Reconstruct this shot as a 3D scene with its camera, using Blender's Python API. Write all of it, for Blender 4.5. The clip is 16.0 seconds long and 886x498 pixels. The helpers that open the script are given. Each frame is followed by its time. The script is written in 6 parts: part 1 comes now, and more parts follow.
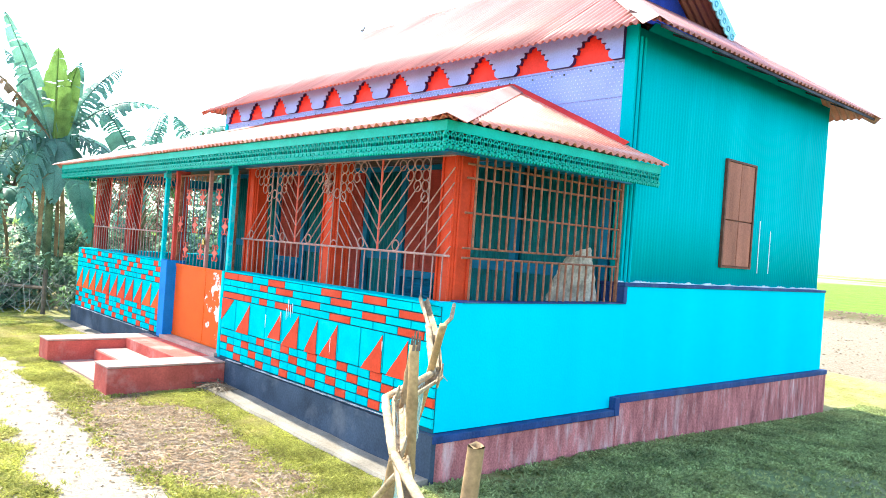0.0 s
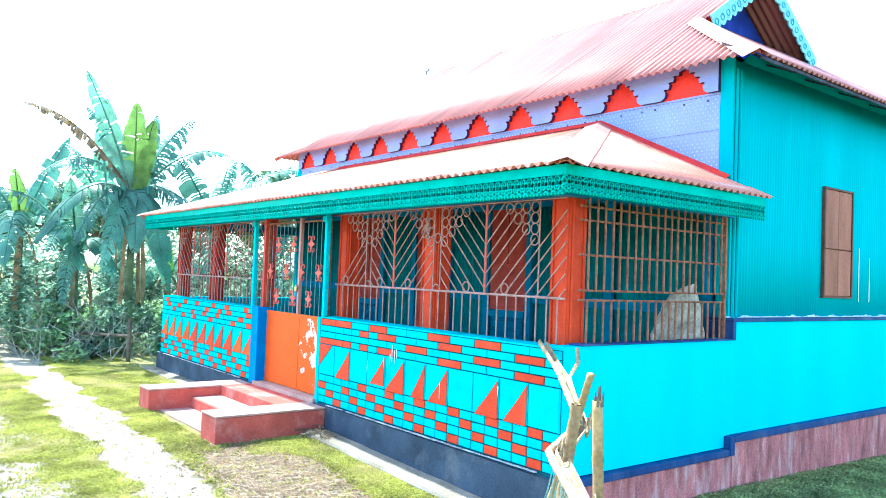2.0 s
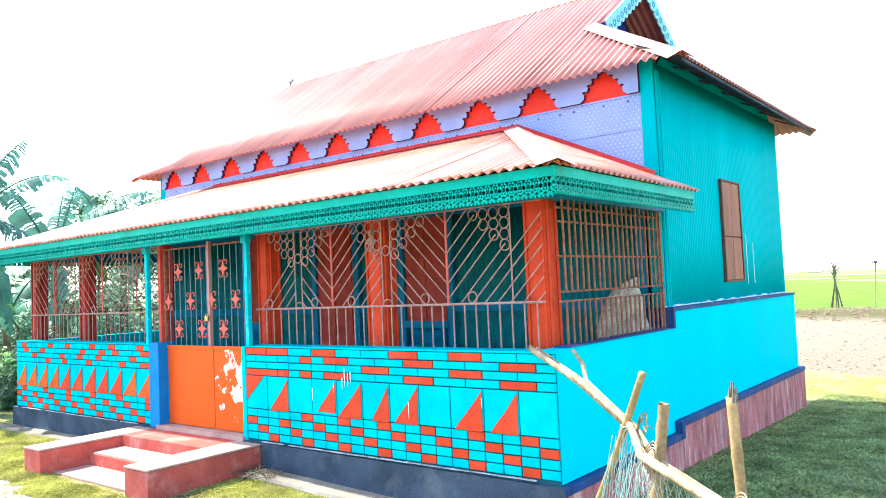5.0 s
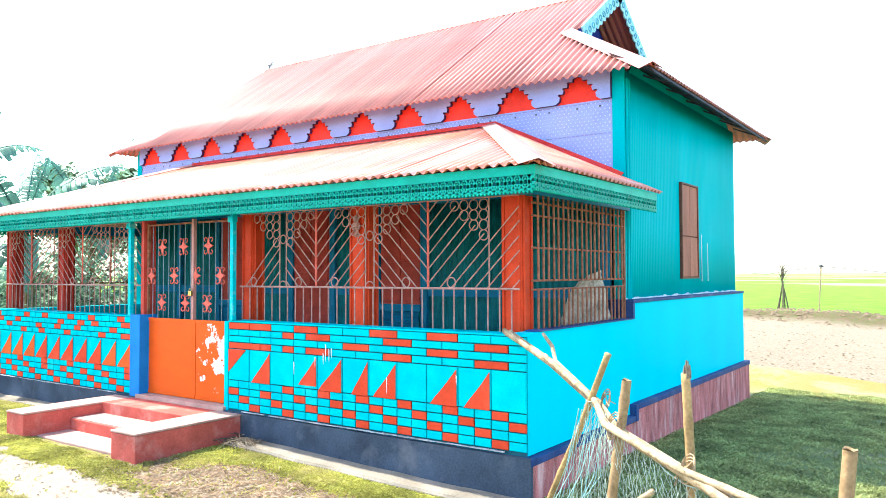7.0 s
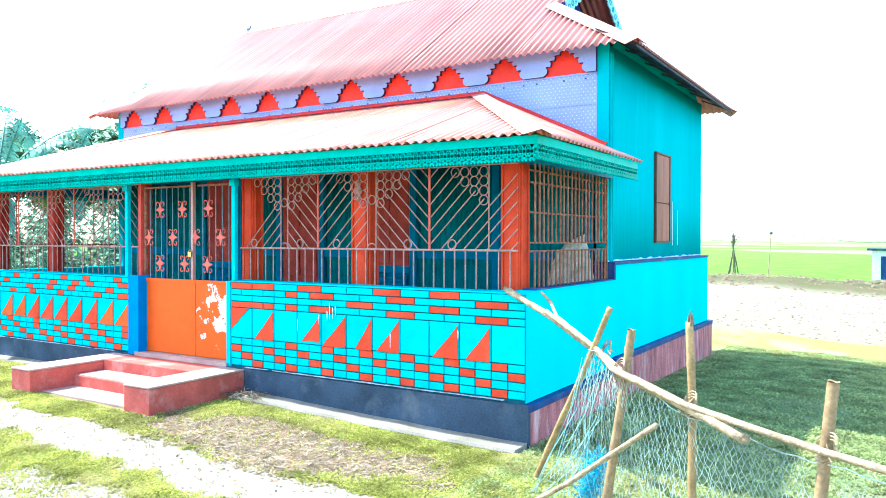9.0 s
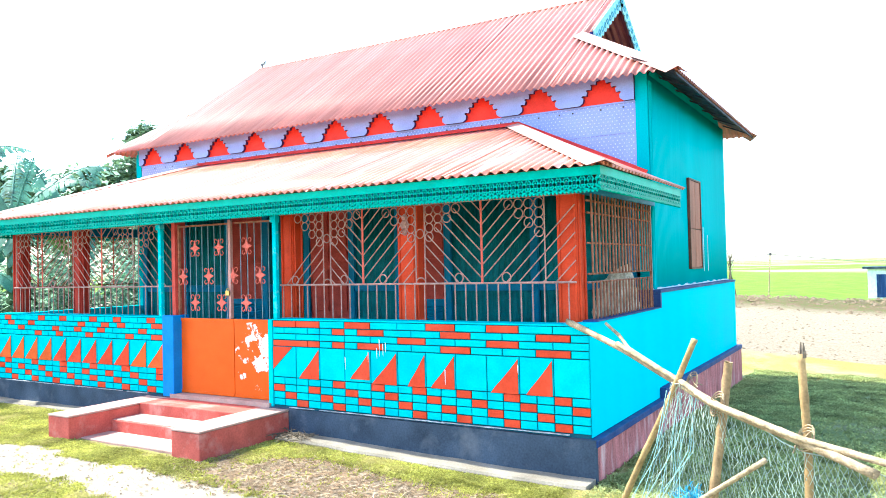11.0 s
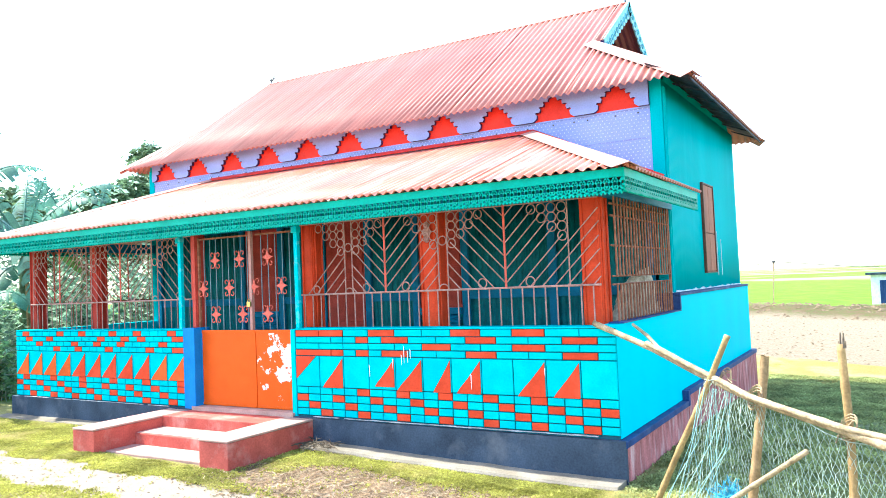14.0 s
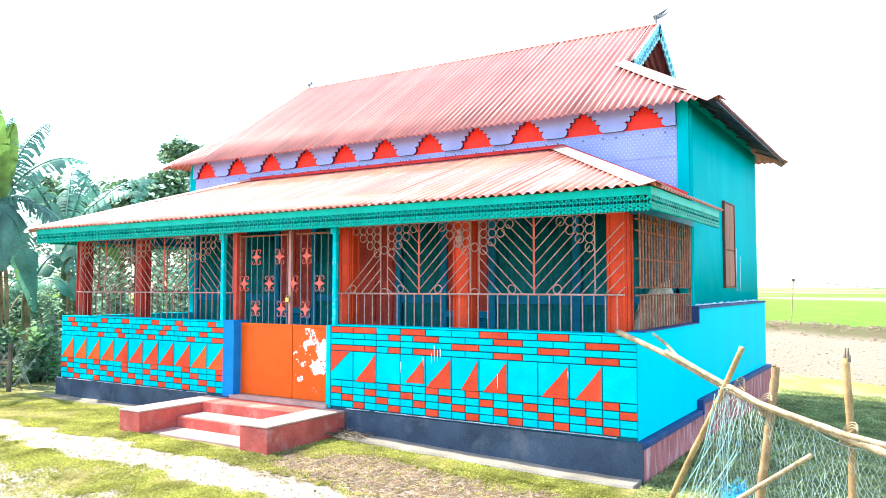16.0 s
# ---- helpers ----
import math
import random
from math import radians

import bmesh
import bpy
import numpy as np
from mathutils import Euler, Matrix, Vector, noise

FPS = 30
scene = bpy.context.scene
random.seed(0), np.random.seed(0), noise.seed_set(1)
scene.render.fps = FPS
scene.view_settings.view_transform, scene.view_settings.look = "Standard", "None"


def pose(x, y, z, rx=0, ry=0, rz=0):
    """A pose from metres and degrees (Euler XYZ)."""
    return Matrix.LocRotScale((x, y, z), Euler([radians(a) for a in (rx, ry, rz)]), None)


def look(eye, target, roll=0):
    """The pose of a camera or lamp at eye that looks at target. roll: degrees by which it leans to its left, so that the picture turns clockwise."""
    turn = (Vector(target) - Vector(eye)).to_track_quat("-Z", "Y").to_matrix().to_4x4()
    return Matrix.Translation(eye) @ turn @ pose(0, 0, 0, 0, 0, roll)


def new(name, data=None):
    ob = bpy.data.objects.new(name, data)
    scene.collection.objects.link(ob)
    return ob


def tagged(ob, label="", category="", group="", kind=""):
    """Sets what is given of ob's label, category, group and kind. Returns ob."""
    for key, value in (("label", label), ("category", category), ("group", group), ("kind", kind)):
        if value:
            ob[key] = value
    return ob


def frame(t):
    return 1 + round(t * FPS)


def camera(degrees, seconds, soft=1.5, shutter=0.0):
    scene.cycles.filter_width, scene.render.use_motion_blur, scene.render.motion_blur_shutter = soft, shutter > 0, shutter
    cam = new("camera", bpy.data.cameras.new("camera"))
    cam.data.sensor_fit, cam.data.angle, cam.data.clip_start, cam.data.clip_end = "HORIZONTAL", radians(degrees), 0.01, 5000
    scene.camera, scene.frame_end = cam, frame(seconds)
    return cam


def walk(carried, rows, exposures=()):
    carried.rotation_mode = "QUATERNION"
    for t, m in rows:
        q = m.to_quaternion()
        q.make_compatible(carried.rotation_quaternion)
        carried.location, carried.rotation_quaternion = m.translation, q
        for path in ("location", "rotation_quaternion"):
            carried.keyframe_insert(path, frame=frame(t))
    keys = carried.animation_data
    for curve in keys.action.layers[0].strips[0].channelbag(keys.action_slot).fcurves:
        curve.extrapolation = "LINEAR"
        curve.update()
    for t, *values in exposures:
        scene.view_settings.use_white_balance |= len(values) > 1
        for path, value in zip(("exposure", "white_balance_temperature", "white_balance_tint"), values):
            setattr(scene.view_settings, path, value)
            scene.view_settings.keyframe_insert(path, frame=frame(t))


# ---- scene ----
cam = camera(60.8, 16.0, soft=0.9)
PATH = [
    (0, (3.882, -3.437, 1.664), (2.382, -2.114, 1.658), 4.1),
    (0.5, (3.829, -3.447, 1.684), (2.214, -2.268, 1.709), 2.8),
    (1, (3.756, -3.555, 1.703), (2.174, -2.333, 1.762), 2.5),
    (1.5, (3.648, -3.755, 1.731), (2.069, -2.527, 1.739), 0.0),
    (2, (3.553, -3.837, 1.731), (1.979, -2.605, 1.802), 2.2),
    (2.5, (3.364, -3.913, 1.713), (1.914, -2.54, 1.824), -0.5),
    (3, (3.179, -4.051, 1.698), (1.786, -2.62, 1.812), 2.1),
    (3.5, (2.988, -4.233, 1.733), (1.632, -2.766, 1.822), 2.7),
    (4, (2.77, -4.258, 1.74), (1.444, -2.768, 1.89), 3.2),
    (4.5, (2.644, -4.368, 1.733), (1.371, -2.833, 1.893), -0.6),
    (4.7, (2.594, -4.406, 1.736), (1.348, -2.846, 1.838), -2.4),
    (6.8, (2.705, -4.849, 1.713), (1.558, -3.213, 1.808), -0.3),
    (7, (2.712, -4.905, 1.719), (1.561, -3.271, 1.785), -0.2),
    (7.5, (2.789, -5.025, 1.713), (1.645, -3.386, 1.789), -1.1),
    (8, (2.843, -5.151, 1.706), (1.687, -3.519, 1.704), 0.0),
    (8.5, (2.749, -5.287, 1.699), (1.639, -3.623, 1.711), -1.0),
    (9, (2.611, -5.458, 1.695), (1.558, -3.758, 1.669), 0.1),
    (9.2, (2.564, -5.475, 1.703), (1.486, -3.79, 1.717), 0.3),
    (11.3, (2.0, -5.691, 1.748), (0.978, -3.972, 1.804), -1.4),
    (11.5, (1.957, -5.658, 1.733), (0.91, -3.955, 1.807), -1.5),
    (12, (1.936, -5.628, 1.704), (0.832, -3.963, 1.797), -1.6),
    (12.5, (1.928, -5.678, 1.717), (0.836, -4.004, 1.799), -1.3),
    (13, (1.932, -5.689, 1.716), (0.831, -4.022, 1.808), -1.1),
    (13.5, (1.93, -5.685, 1.709), (0.852, -4.004, 1.82), -0.5),
    (14, (1.921, -5.834, 1.669), (0.899, -4.117, 1.758), -2.4),
    (14.5, (1.954, -6.039, 1.677), (0.838, -4.381, 1.731), -2.5),
    (15, (2.063, -6.15, 1.66), (0.964, -4.48, 1.698), -2.2),
    (15.5, (2.089, -6.201, 1.676), (0.986, -4.533, 1.708), -0.5),
    (16, (2.011, -6.267, 1.668), (0.95, -4.575, 1.769), 0.0),
]
# how far the camera's automatic balance leans to blue, over time
COOL = [(0.0, 0.1), (0.5, 0.6), (1.0, 0.85), (1.5, 1.0), (2.0, 0.75), (2.5, 0.7), (3.0, 0.55), (3.6, 0.35), (4.5, 0.2), (4.7, 0.2), (6.8, 0.05), (8.0, 0.1), (8.5, 0.6), (9.2, 0.75), (11.3, 0.25), (12.0, 0.3), (13.0, 0.2), (16.0, 0.15)]
BASE = 2.42
walk(cam, [(t, look(eye, target, roll)) for t, eye, target, roll in PATH], [(t, BASE + 0.25 * c, 6400 - 1350 * c, 5 - 16 * c) for t, c in COOL])

# ---- world, sun, exposure ----
SUN_EL, SUN_AZ = 57.0, 185.5   # height; direction towards the sun, counted from +x
world = bpy.data.worlds.new("sky")
scene.world = world
world.use_nodes = True
wn, wl = world.node_tree.nodes, world.node_tree.links
sky = wn.new("ShaderNodeTexSky")
sky.sky_type, sky.sun_disc = "NISHITA", False
sky.sun_elevation, sky.sun_rotation = radians(SUN_EL), radians(90 - SUN_AZ)
sky.air_density, sky.dust_density, sky.ozone_density = 1.0, 1.2, 1.0
wl.new(sky.outputs[0], wn["Background"].inputs[0])
wn["Background"].inputs[1].default_value = 0.15
sun = new("sun", bpy.data.lights.new("sun", "SUN"))
sun.data.energy, sun.data.angle, sun.data.color = 2.6, radians(0.6), (1.0, 0.95, 0.86)
sd = Vector((math.cos(radians(SUN_EL)) * math.cos(radians(SUN_AZ)), math.cos(radians(SUN_EL)) * math.sin(radians(SUN_AZ)), math.sin(radians(SUN_EL))))
sun.matrix_world = look(sd * 30, (0, 0, 0))


# ---- materials ----
def mat(name, colour, rough=0.6, metal=0.0, vary=0.12, scale=6.0, bump=0.15, bscale=60.0, dirt=None, dirt_amt=0.0, dirt_scale=2.5, rand=0.0, streak=False, trans=0.0, spec=0.12, island=0.0):
    """Paint, wood, earth: a base colour with a coarse and a fine variation, dirt patches and fine relief."""
    m = bpy.data.materials.new(name)
    m.use_nodes = True
    n, l = m.node_tree.nodes, m.node_tree.links
    b = n["Principled BSDF"]
    mp = n.new("ShaderNodeMapping")
    geo = n.new("ShaderNodeNewGeometry")
    l.new(geo.outputs["Position"], mp.inputs[0])
    if streak:
        mp.inputs["Scale"].default_value = streak if isinstance(streak, tuple) else (1, 1, 0.12)
    n1, n2 = n.new("ShaderNodeTexNoise"), n.new("ShaderNodeTexNoise")
    n1.inputs["Scale"].default_value, n1.inputs["Detail"].default_value = scale, 5
    n2.inputs["Scale"].default_value, n2.inputs["Detail"].default_value = bscale, 4
    l.new(mp.outputs[0], n1.inputs["Vector"])
    l.new(geo.outputs["Position"], n2.inputs["Vector"])
    def mix(kind, fac, a, c):
        x = n.new("ShaderNodeMix")
        x.data_type, x.blend_type = "RGBA", kind
        for s, v in ((x.inputs[0], fac), (x.inputs[6], a), (x.inputs[7], c)):
            if isinstance(v, bpy.types.NodeSocket):
                l.new(v, s)
            else:
                s.default_value = v if not isinstance(v, tuple) else (*v, 1)
        return x.outputs[2]
    lo = tuple(c * (1 - vary * 1.6) for c in colour)
    hi = tuple(min(1, c * (1 + vary) + vary * 0.02) for c in colour)
    r1 = n.new("ShaderNodeMapRange")
    r1.inputs[1].default_value, r1.inputs[2].default_value = 0.3, 0.7
    l.new(n1.outputs[0], r1.inputs[0])
    c = mix("MIX", r1.outputs[0], lo, hi)
    r2 = n.new("ShaderNodeMapRange")
    r2.inputs[1].default_value, r2.inputs[2].default_value, r2.inputs[3].default_value, r2.inputs[4].default_value = 0.3, 0.7, 1 - vary, 1 + vary * 0.6
    l.new(n2.outputs[0], r2.inputs[0])
    c = mix("MULTIPLY", 1.0, c, r2.outputs[0])
    if rand:
        oi = n.new("ShaderNodeObjectInfo")
        r3 = n.new("ShaderNodeMapRange")
        r3.inputs[3].default_value, r3.inputs[4].default_value = 1 - rand, 1 + rand
        l.new(oi.outputs["Random"], r3.inputs[0])
        c = mix("MULTIPLY", 1.0, c, r3.outputs[0])
    if island:
        r5 = n.new("ShaderNodeMapRange")
        r5.inputs[3].default_value, r5.inputs[4].default_value = 1 - island, 1 + island
        l.new(geo.outputs["Random Per Island"], r5.inputs[0])
        c = mix("MULTIPLY", 1.0, c, r5.outputs[0])
    if dirt:
        n3 = n.new("ShaderNodeTexNoise")
        n3.inputs["Scale"].default_value, n3.inputs["Detail"].default_value, n3.inputs["Roughness"].default_value = dirt_scale, 8, 0.65
        l.new(mp.outputs[0], n3.inputs["Vector"])
        r4 = n.new("ShaderNodeMapRange")
        r4.inputs[1].default_value, r4.inputs[2].default_value, r4.inputs[4].default_value = 0.52, 0.7, dirt_amt
        l.new(n3.outputs[0], r4.inputs[0])
        c = mix("MIX", r4.outputs[0], c, dirt)
    l.new(c, b.inputs["Base Color"])
    b.inputs["Roughness"].default_value, b.inputs["Metallic"].default_value = rough, metal
    b.inputs["Specular IOR Level"].default_value = spec
    if bump:
        bp = n.new("ShaderNodeBump")
        bp.inputs["Strength"].default_value, bp.inputs["Distance"].default_value = bump, 0.01
        l.new(n2.outputs[0], bp.inputs["Height"])
        l.new(bp.outputs[0], b.inputs["Normal"])
    if trans:
        tr = n.new("ShaderNodeBsdfTranslucent")
        l.new(c, tr.inputs[0])
        ms = n.new("ShaderNodeMixShader")
        ms.inputs[0].default_value = trans
        l.new(b.outputs[0], ms.inputs[1]), l.new(tr.outputs[0], ms.inputs[2])
        l.new(ms.outputs[0], n["Material Output"].inputs[0])
    return m


CYAN = mat("cyan paint", (0.0, 0.56, 0.66), 0.6, vary=0.04, scale=1.5, dirt=(0.0, 0.50, 0.60), dirt_amt=0.3, streak=True, spec=0.04)
CYANB = mat("cyan brick paint", (0.0, 0.50, 0.555), 0.6, vary=0.08, scale=5, rand=0.06, dirt=(0.12, 0.6, 0.62), dirt_amt=0.18, spec=0.05)
REDB = mat("red brick paint", (0.68, 0.060, 0.020), 0.6, vary=0.10, scale=5, rand=0.1, dirt=(0.7, 0.25, 0.18), dirt_amt=0.1)
ORANB = mat("orange tile paint", (0.72, 0.11, 0.02), 0.6, vary=0.1, rand=0.05)
JOINT = mat("dark joint paint", (0.02, 0.10, 0.13), 0.8)
BLUE = mat("blue paint", (0.01, 0.20, 0.55), 0.5, vary=0.08)
NAVY = mat("navy paint", (0.02, 0.05, 0.16), 0.6, vary=0.2, dirt=(0.2, 0.25, 0.35), dirt_amt=0.3, streak=True)
SLATE = mat("dark slate plinth paint", (0.05, 0.068, 0.10), 0.75, vary=0.22, scale=3, dirt=(0.22, 0.22, 0.24), dirt_amt=0.4)
PINK = mat("faded pink plinth render", (0.47, 0.155, 0.145), 0.85, vary=0.3, scale=2.2, dirt=(0.64, 0.46, 0.43), dirt_amt=0.75, dirt_scale=1.6, streak=(5, 5, 1.1), bump=0.5)
STEP = mat("red oxide cement", (0.50, 0.10, 0.075), 0.75, vary=0.15, scale=4, dirt=(0.62, 0.4, 0.34), dirt_amt=0.5, bump=0.3)
# TREAD: the step cement made paler, as the sun bleaches out its tops
TREAD = mat("sunlit pale cement", (0.45, 0.275, 0.225), 0.85, vary=0.15, scale=4, dirt=(0.5, 0.2, 0.16), dirt_amt=0.4, bump=0.3)
CONC = mat("pale concrete", (0.25, 0.21, 0.165), 0.9, vary=0.2, scale=3, dirt=(0.15, 0.12, 0.08), dirt_amt=0.6, bump=0.5)
TEAL = mat("teal painted tin", (0.001, 0.39, 0.42), 0.62, vary=0.07, scale=1.2, bump=0.05, spec=0.04, streak=(1, 1, 0.1), dirt=(0.02, 0.46, 0.50), dirt_amt=0.35, dirt_scale=7)
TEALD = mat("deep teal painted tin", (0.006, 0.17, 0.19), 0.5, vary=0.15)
GREENF = mat("sea green paint", (0.008, 0.38, 0.28), 0.45, vary=0.1)
POSTC = mat("turquoise post paint", (0.005, 0.50, 0.56), 0.5, vary=0.1, dirt=(0.7, 0.75, 0.7), dirt_amt=0.25, dirt_scale=9)
LILAC = mat("lilac patterned tin", (0.27, 0.34, 0.66), 0.45, vary=0.1, scale=2)
LILACD = mat("lilac dot relief", (0.52, 0.58, 0.86), 0.4)
REDW = mat("bright red paint", (0.72, 0.035, 0.02), 0.45, vary=0.1)
# PURP puts the shade of the frieze jambs into a dark colour
PURP = mat("dark purple jamb shade", (0.06, 0.025, 0.10), 0.5, vary=0.15)
ROOF = mat("faded red roofing tin", (0.48, 0.165, 0.125), 0.44, spec=0.3, vary=0.14, scale=1.3, rand=0.06, dirt=(0.56, 0.27, 0.23), dirt_amt=0.55, dirt_scale=2.2, streak=(3.5, 0.22, 0.22))
ROOFL = mat("orange red roofing tin", (0.64, 0.20, 0.12), 0.36, spec=0.55, vary=0.16, scale=1.3, rand=0.06, dirt=(0.70, 0.48, 0.43), dirt_amt=0.7, dirt_scale=2.2, streak=(3.0, 0.3, 0.3))
CAP = mat("faded pink tin flashing", (0.50, 0.25, 0.21), 0.6, vary=0.16, scale=2, dirt=(0.44, 0.17, 0.13), dirt_amt=0.5, dirt_scale=4)
GABLEB = mat("royal blue gable paint", (0.03, 0.06, 0.42), 0.5, vary=0.2)
TINU = mat("bare rusty tin", (0.27, 0.19, 0.14), 0.6, vary=0.3, scale=5)
ORANGE = mat("orange red column paint", (0.60, 0.052, 0.014), 0.5, vary=0.1)
# darker copy of the column red, veranda shade put into the colour
REDC = mat("column red darkened for shade", (0.42, 0.04, 0.025), 0.5, vary=0.12)
GATE = mat("orange gate enamel", (0.70, 0.098, 0.008), 0.4, vary=0.05, bump=0.03)
BROWN = mat("red brown door paint", (0.52, 0.065, 0.045), 0.5, vary=0.15)
WINB = mat("brown window board", (0.36, 0.125, 0.075), 0.6, vary=0.2, scale=8, streak=True)
WINF = mat("dark brown window frame", (0.14, 0.05, 0.03), 0.55, vary=0.2)
FRAMEB = mat("blue door frame paint", (0.01, 0.20, 0.36), 0.5, vary=0.1)
IRON = mat("pinkish painted iron", (0.42, 0.23, 0.19), 0.5, vary=0.2, scale=20)
IRONR = mat("rusty brown iron", (0.30, 0.115, 0.065), 0.6, vary=0.25, scale=20)
GATEB = mat("blue grey painted iron", (0.17, 0.25, 0.28), 0.5, vary=0.2, scale=20)
STAR = mat("coral painted iron", (0.68, 0.13, 0.09), 0.5, vary=0.15)
BARGE = mat("pale cyan barge board", (0.30, 0.62, 0.68), 0.5, vary=0.2, scale=14)
BARGEO = mat("blue barge ornament", (0.12, 0.42, 0.55), 0.5, vary=0.2)
MORTAR = mat("old mortar", (0.42, 0.42, 0.44), 0.9, vary=0.3, scale=12)
BAMBOO = mat("dry bamboo", (0.38, 0.235, 0.10), 0.6, vary=0.25, scale=8, dirt=(0.28, 0.2, 0.09), dirt_amt=0.6, dirt_scale=5, bump=0.3)
BAMP = mat("pale split bamboo", (0.42, 0.30, 0.175), 0.65, vary=0.3, scale=14, dirt=(0.20, 0.13, 0.075), dirt_amt=0.75, dirt_scale=9, bump=0.5, bscale=90)
BAMG = mat("brownish old bamboo", (0.31, 0.195, 0.095), 0.6, vary=0.25, scale=9, dirt=(0.2, 0.13, 0.06), dirt_amt=0.6, dirt_scale=5)
NETM = mat("faded green net cord", (0.44, 0.50, 0.41), 0.8, vary=0.3, scale=3)
NETB = mat("blue net cord", (0.30, 0.48, 0.46), 0.8, vary=0.2)
SACK = mat("dusty white woven sack", (0.58, 0.49, 0.39), 0.6, vary=0.3, scale=9, bump=0.8, bscale=40, dirt=(0.36, 0.27, 0.18), dirt_amt=0.6, dirt_scale=6)
LEAF = mat("banana leaf", (0.13, 0.30, 0.20), 0.4, vary=0.3, scale=2.5, rand=0.25, trans=0.4, spec=0.5)
LEAFY = mat("young banana leaf", (0.16, 0.27, 0.06), 0.45, vary=0.2, rand=0.15, trans=0.4)
LEAFD = mat("dry banana leaf", (0.25, 0.17, 0.085), 0.8, vary=0.35, scale=4, trans=0.2)
STALK = mat("banana stalk", (0.15, 0.20, 0.10), 0.6, vary=0.35, scale=5, dirt=(0.16, 0.13, 0.08), dirt_amt=0.5)
SHRUB = mat("shrub leaves", (0.29, 0.43, 0.29), 0.45, vary=0.4, scale=3, trans=0.55, island=0.45)
SHRUBL = mat("light shrub leaves", (0.28, 0.42, 0.18), 0.5, vary=0.3, scale=3, trans=0.4, island=0.45)
TREEL = mat("tree leaves", (0.18, 0.28, 0.15), 0.45, vary=0.4, scale=1.0, trans=0.25, island=0.45)
BARK = mat("grey bark", (0.16, 0.12, 0.085), 0.9, vary=0.3, bump=0.6)
TWIG = mat("dry twig", (0.42, 0.38, 0.31), 0.9, vary=0.3)
WHITEW = mat("white washed wall", (0.75, 0.78, 0.8), 0.7)
BRASS = mat("brass padlock", (0.6, 0.42, 0.14), 0.35, metal=0.9)
DARKM = mat("dark weathered metal", (0.10, 0.10, 0.10), 0.6, vary=0.3)
SOFF = mat("dark soffit", (0.06, 0.06, 0.085), 0.7, vary=0.3)
SOIL = mat("clod", (0.17, 0.12, 0.075), 0.95, vary=0.25, scale=10, bump=0.5)


def gate_paint():
    """Orange enamel with flaked white patches on part of one leaf."""
    m = GATE.copy()
    m.name = "flaked orange gate enamel"
    n, l = m.node_tree.nodes, m.node_tree.links
    b = n["Principled BSDF"]
    old = b.inputs["Base Color"].links[0].from_socket
    geo = n.new("ShaderNodeNewGeometry")
    ns = n.new("ShaderNodeTexNoise")
    ns.inputs["Scale"].default_value, ns.inputs["Detail"].default_value, ns.inputs["Roughness"].default_value = 6.5, 6, 0.65
    l.new(geo.outputs["Position"], ns.inputs["Vector"])
    gr = n.new("ShaderNodeVectorMath")
    gr.operation = "DISTANCE"
    gr.inputs[1].default_value = (-3.56, 0.09, 0.86)
    l.new(geo.outputs["Position"], gr.inputs[0])
    r = n.new("ShaderNodeMapRange")
    r.inputs[1].default_value, r.inputs[2].default_value, r.inputs[3].default_value, r.inputs[4].default_value = 0.0, 0.60, 0.15, -0.14
    l.new(gr.outputs["Value"], r.inputs[0])
    ad = n.new("ShaderNodeMath")
    l.new(ns.outputs[0], ad.inputs[0]), l.new(r.outputs[0], ad.inputs[1])
    st = n.new("ShaderNodeMapRange")
    st.inputs[1].default_value, st.inputs[2].default_value = 0.575, 0.59
    l.new(ad.outputs[0], st.inputs[0])
    x = n.new("ShaderNodeMix")
    x.data_type = "RGBA"
    x.inputs[7].default_value = (0.78, 0.74, 0.68, 1)
    l.new(st.outputs[0], x.inputs[0]), l.new(old, x.inputs[6]), l.new(x.outputs[2], b.inputs["Base Color"])
    return m


GATEF = gate_paint()


# ---- building kit ----
def bmn():
    return bmesh.new()


def box(bm, x0, x1, y0, y1, z0, z1):
    v = [bm.verts.new((x, y, z)) for x in (x0, x1) for y in (y0, y1) for z in (z0, z1)]
    for f in ((0, 1, 3, 2), (4, 6, 7, 5), (0, 4, 5, 1), (2, 3, 7, 6), (0, 2, 6, 4), (1, 5, 7, 3)):
        bm.faces.new([v[i] for i in f])
    return bm


def bar(bm, a, b, r, seg=6, r2=None):
    """A round bar from a to b."""
    a, b = Vector(a), Vector(b)
    d = (b - a).normalized()
    u = d.cross(Vector((0, 0, 1)) if abs(d.z) < 0.9 else Vector((1, 0, 0))).normalized()
    w = d.cross(u)
    r2 = r if r2 is None else r2
    rings = []
    for p, q in ((a, r), (b, r2)):
        rings.append([bm.verts.new(p + (u * math.cos(k * 2 * math.pi / seg) + w * math.sin(k * 2 * math.pi / seg)) * q) for k in range(seg)])
    for k in range(seg):
        bm.faces.new((rings[0][k], rings[0][(k + 1) % seg], rings[1][(k + 1) % seg], rings[1][k]))
    bm.faces.new(rings[0][::-1]), bm.faces.new(rings[1])
    return bm


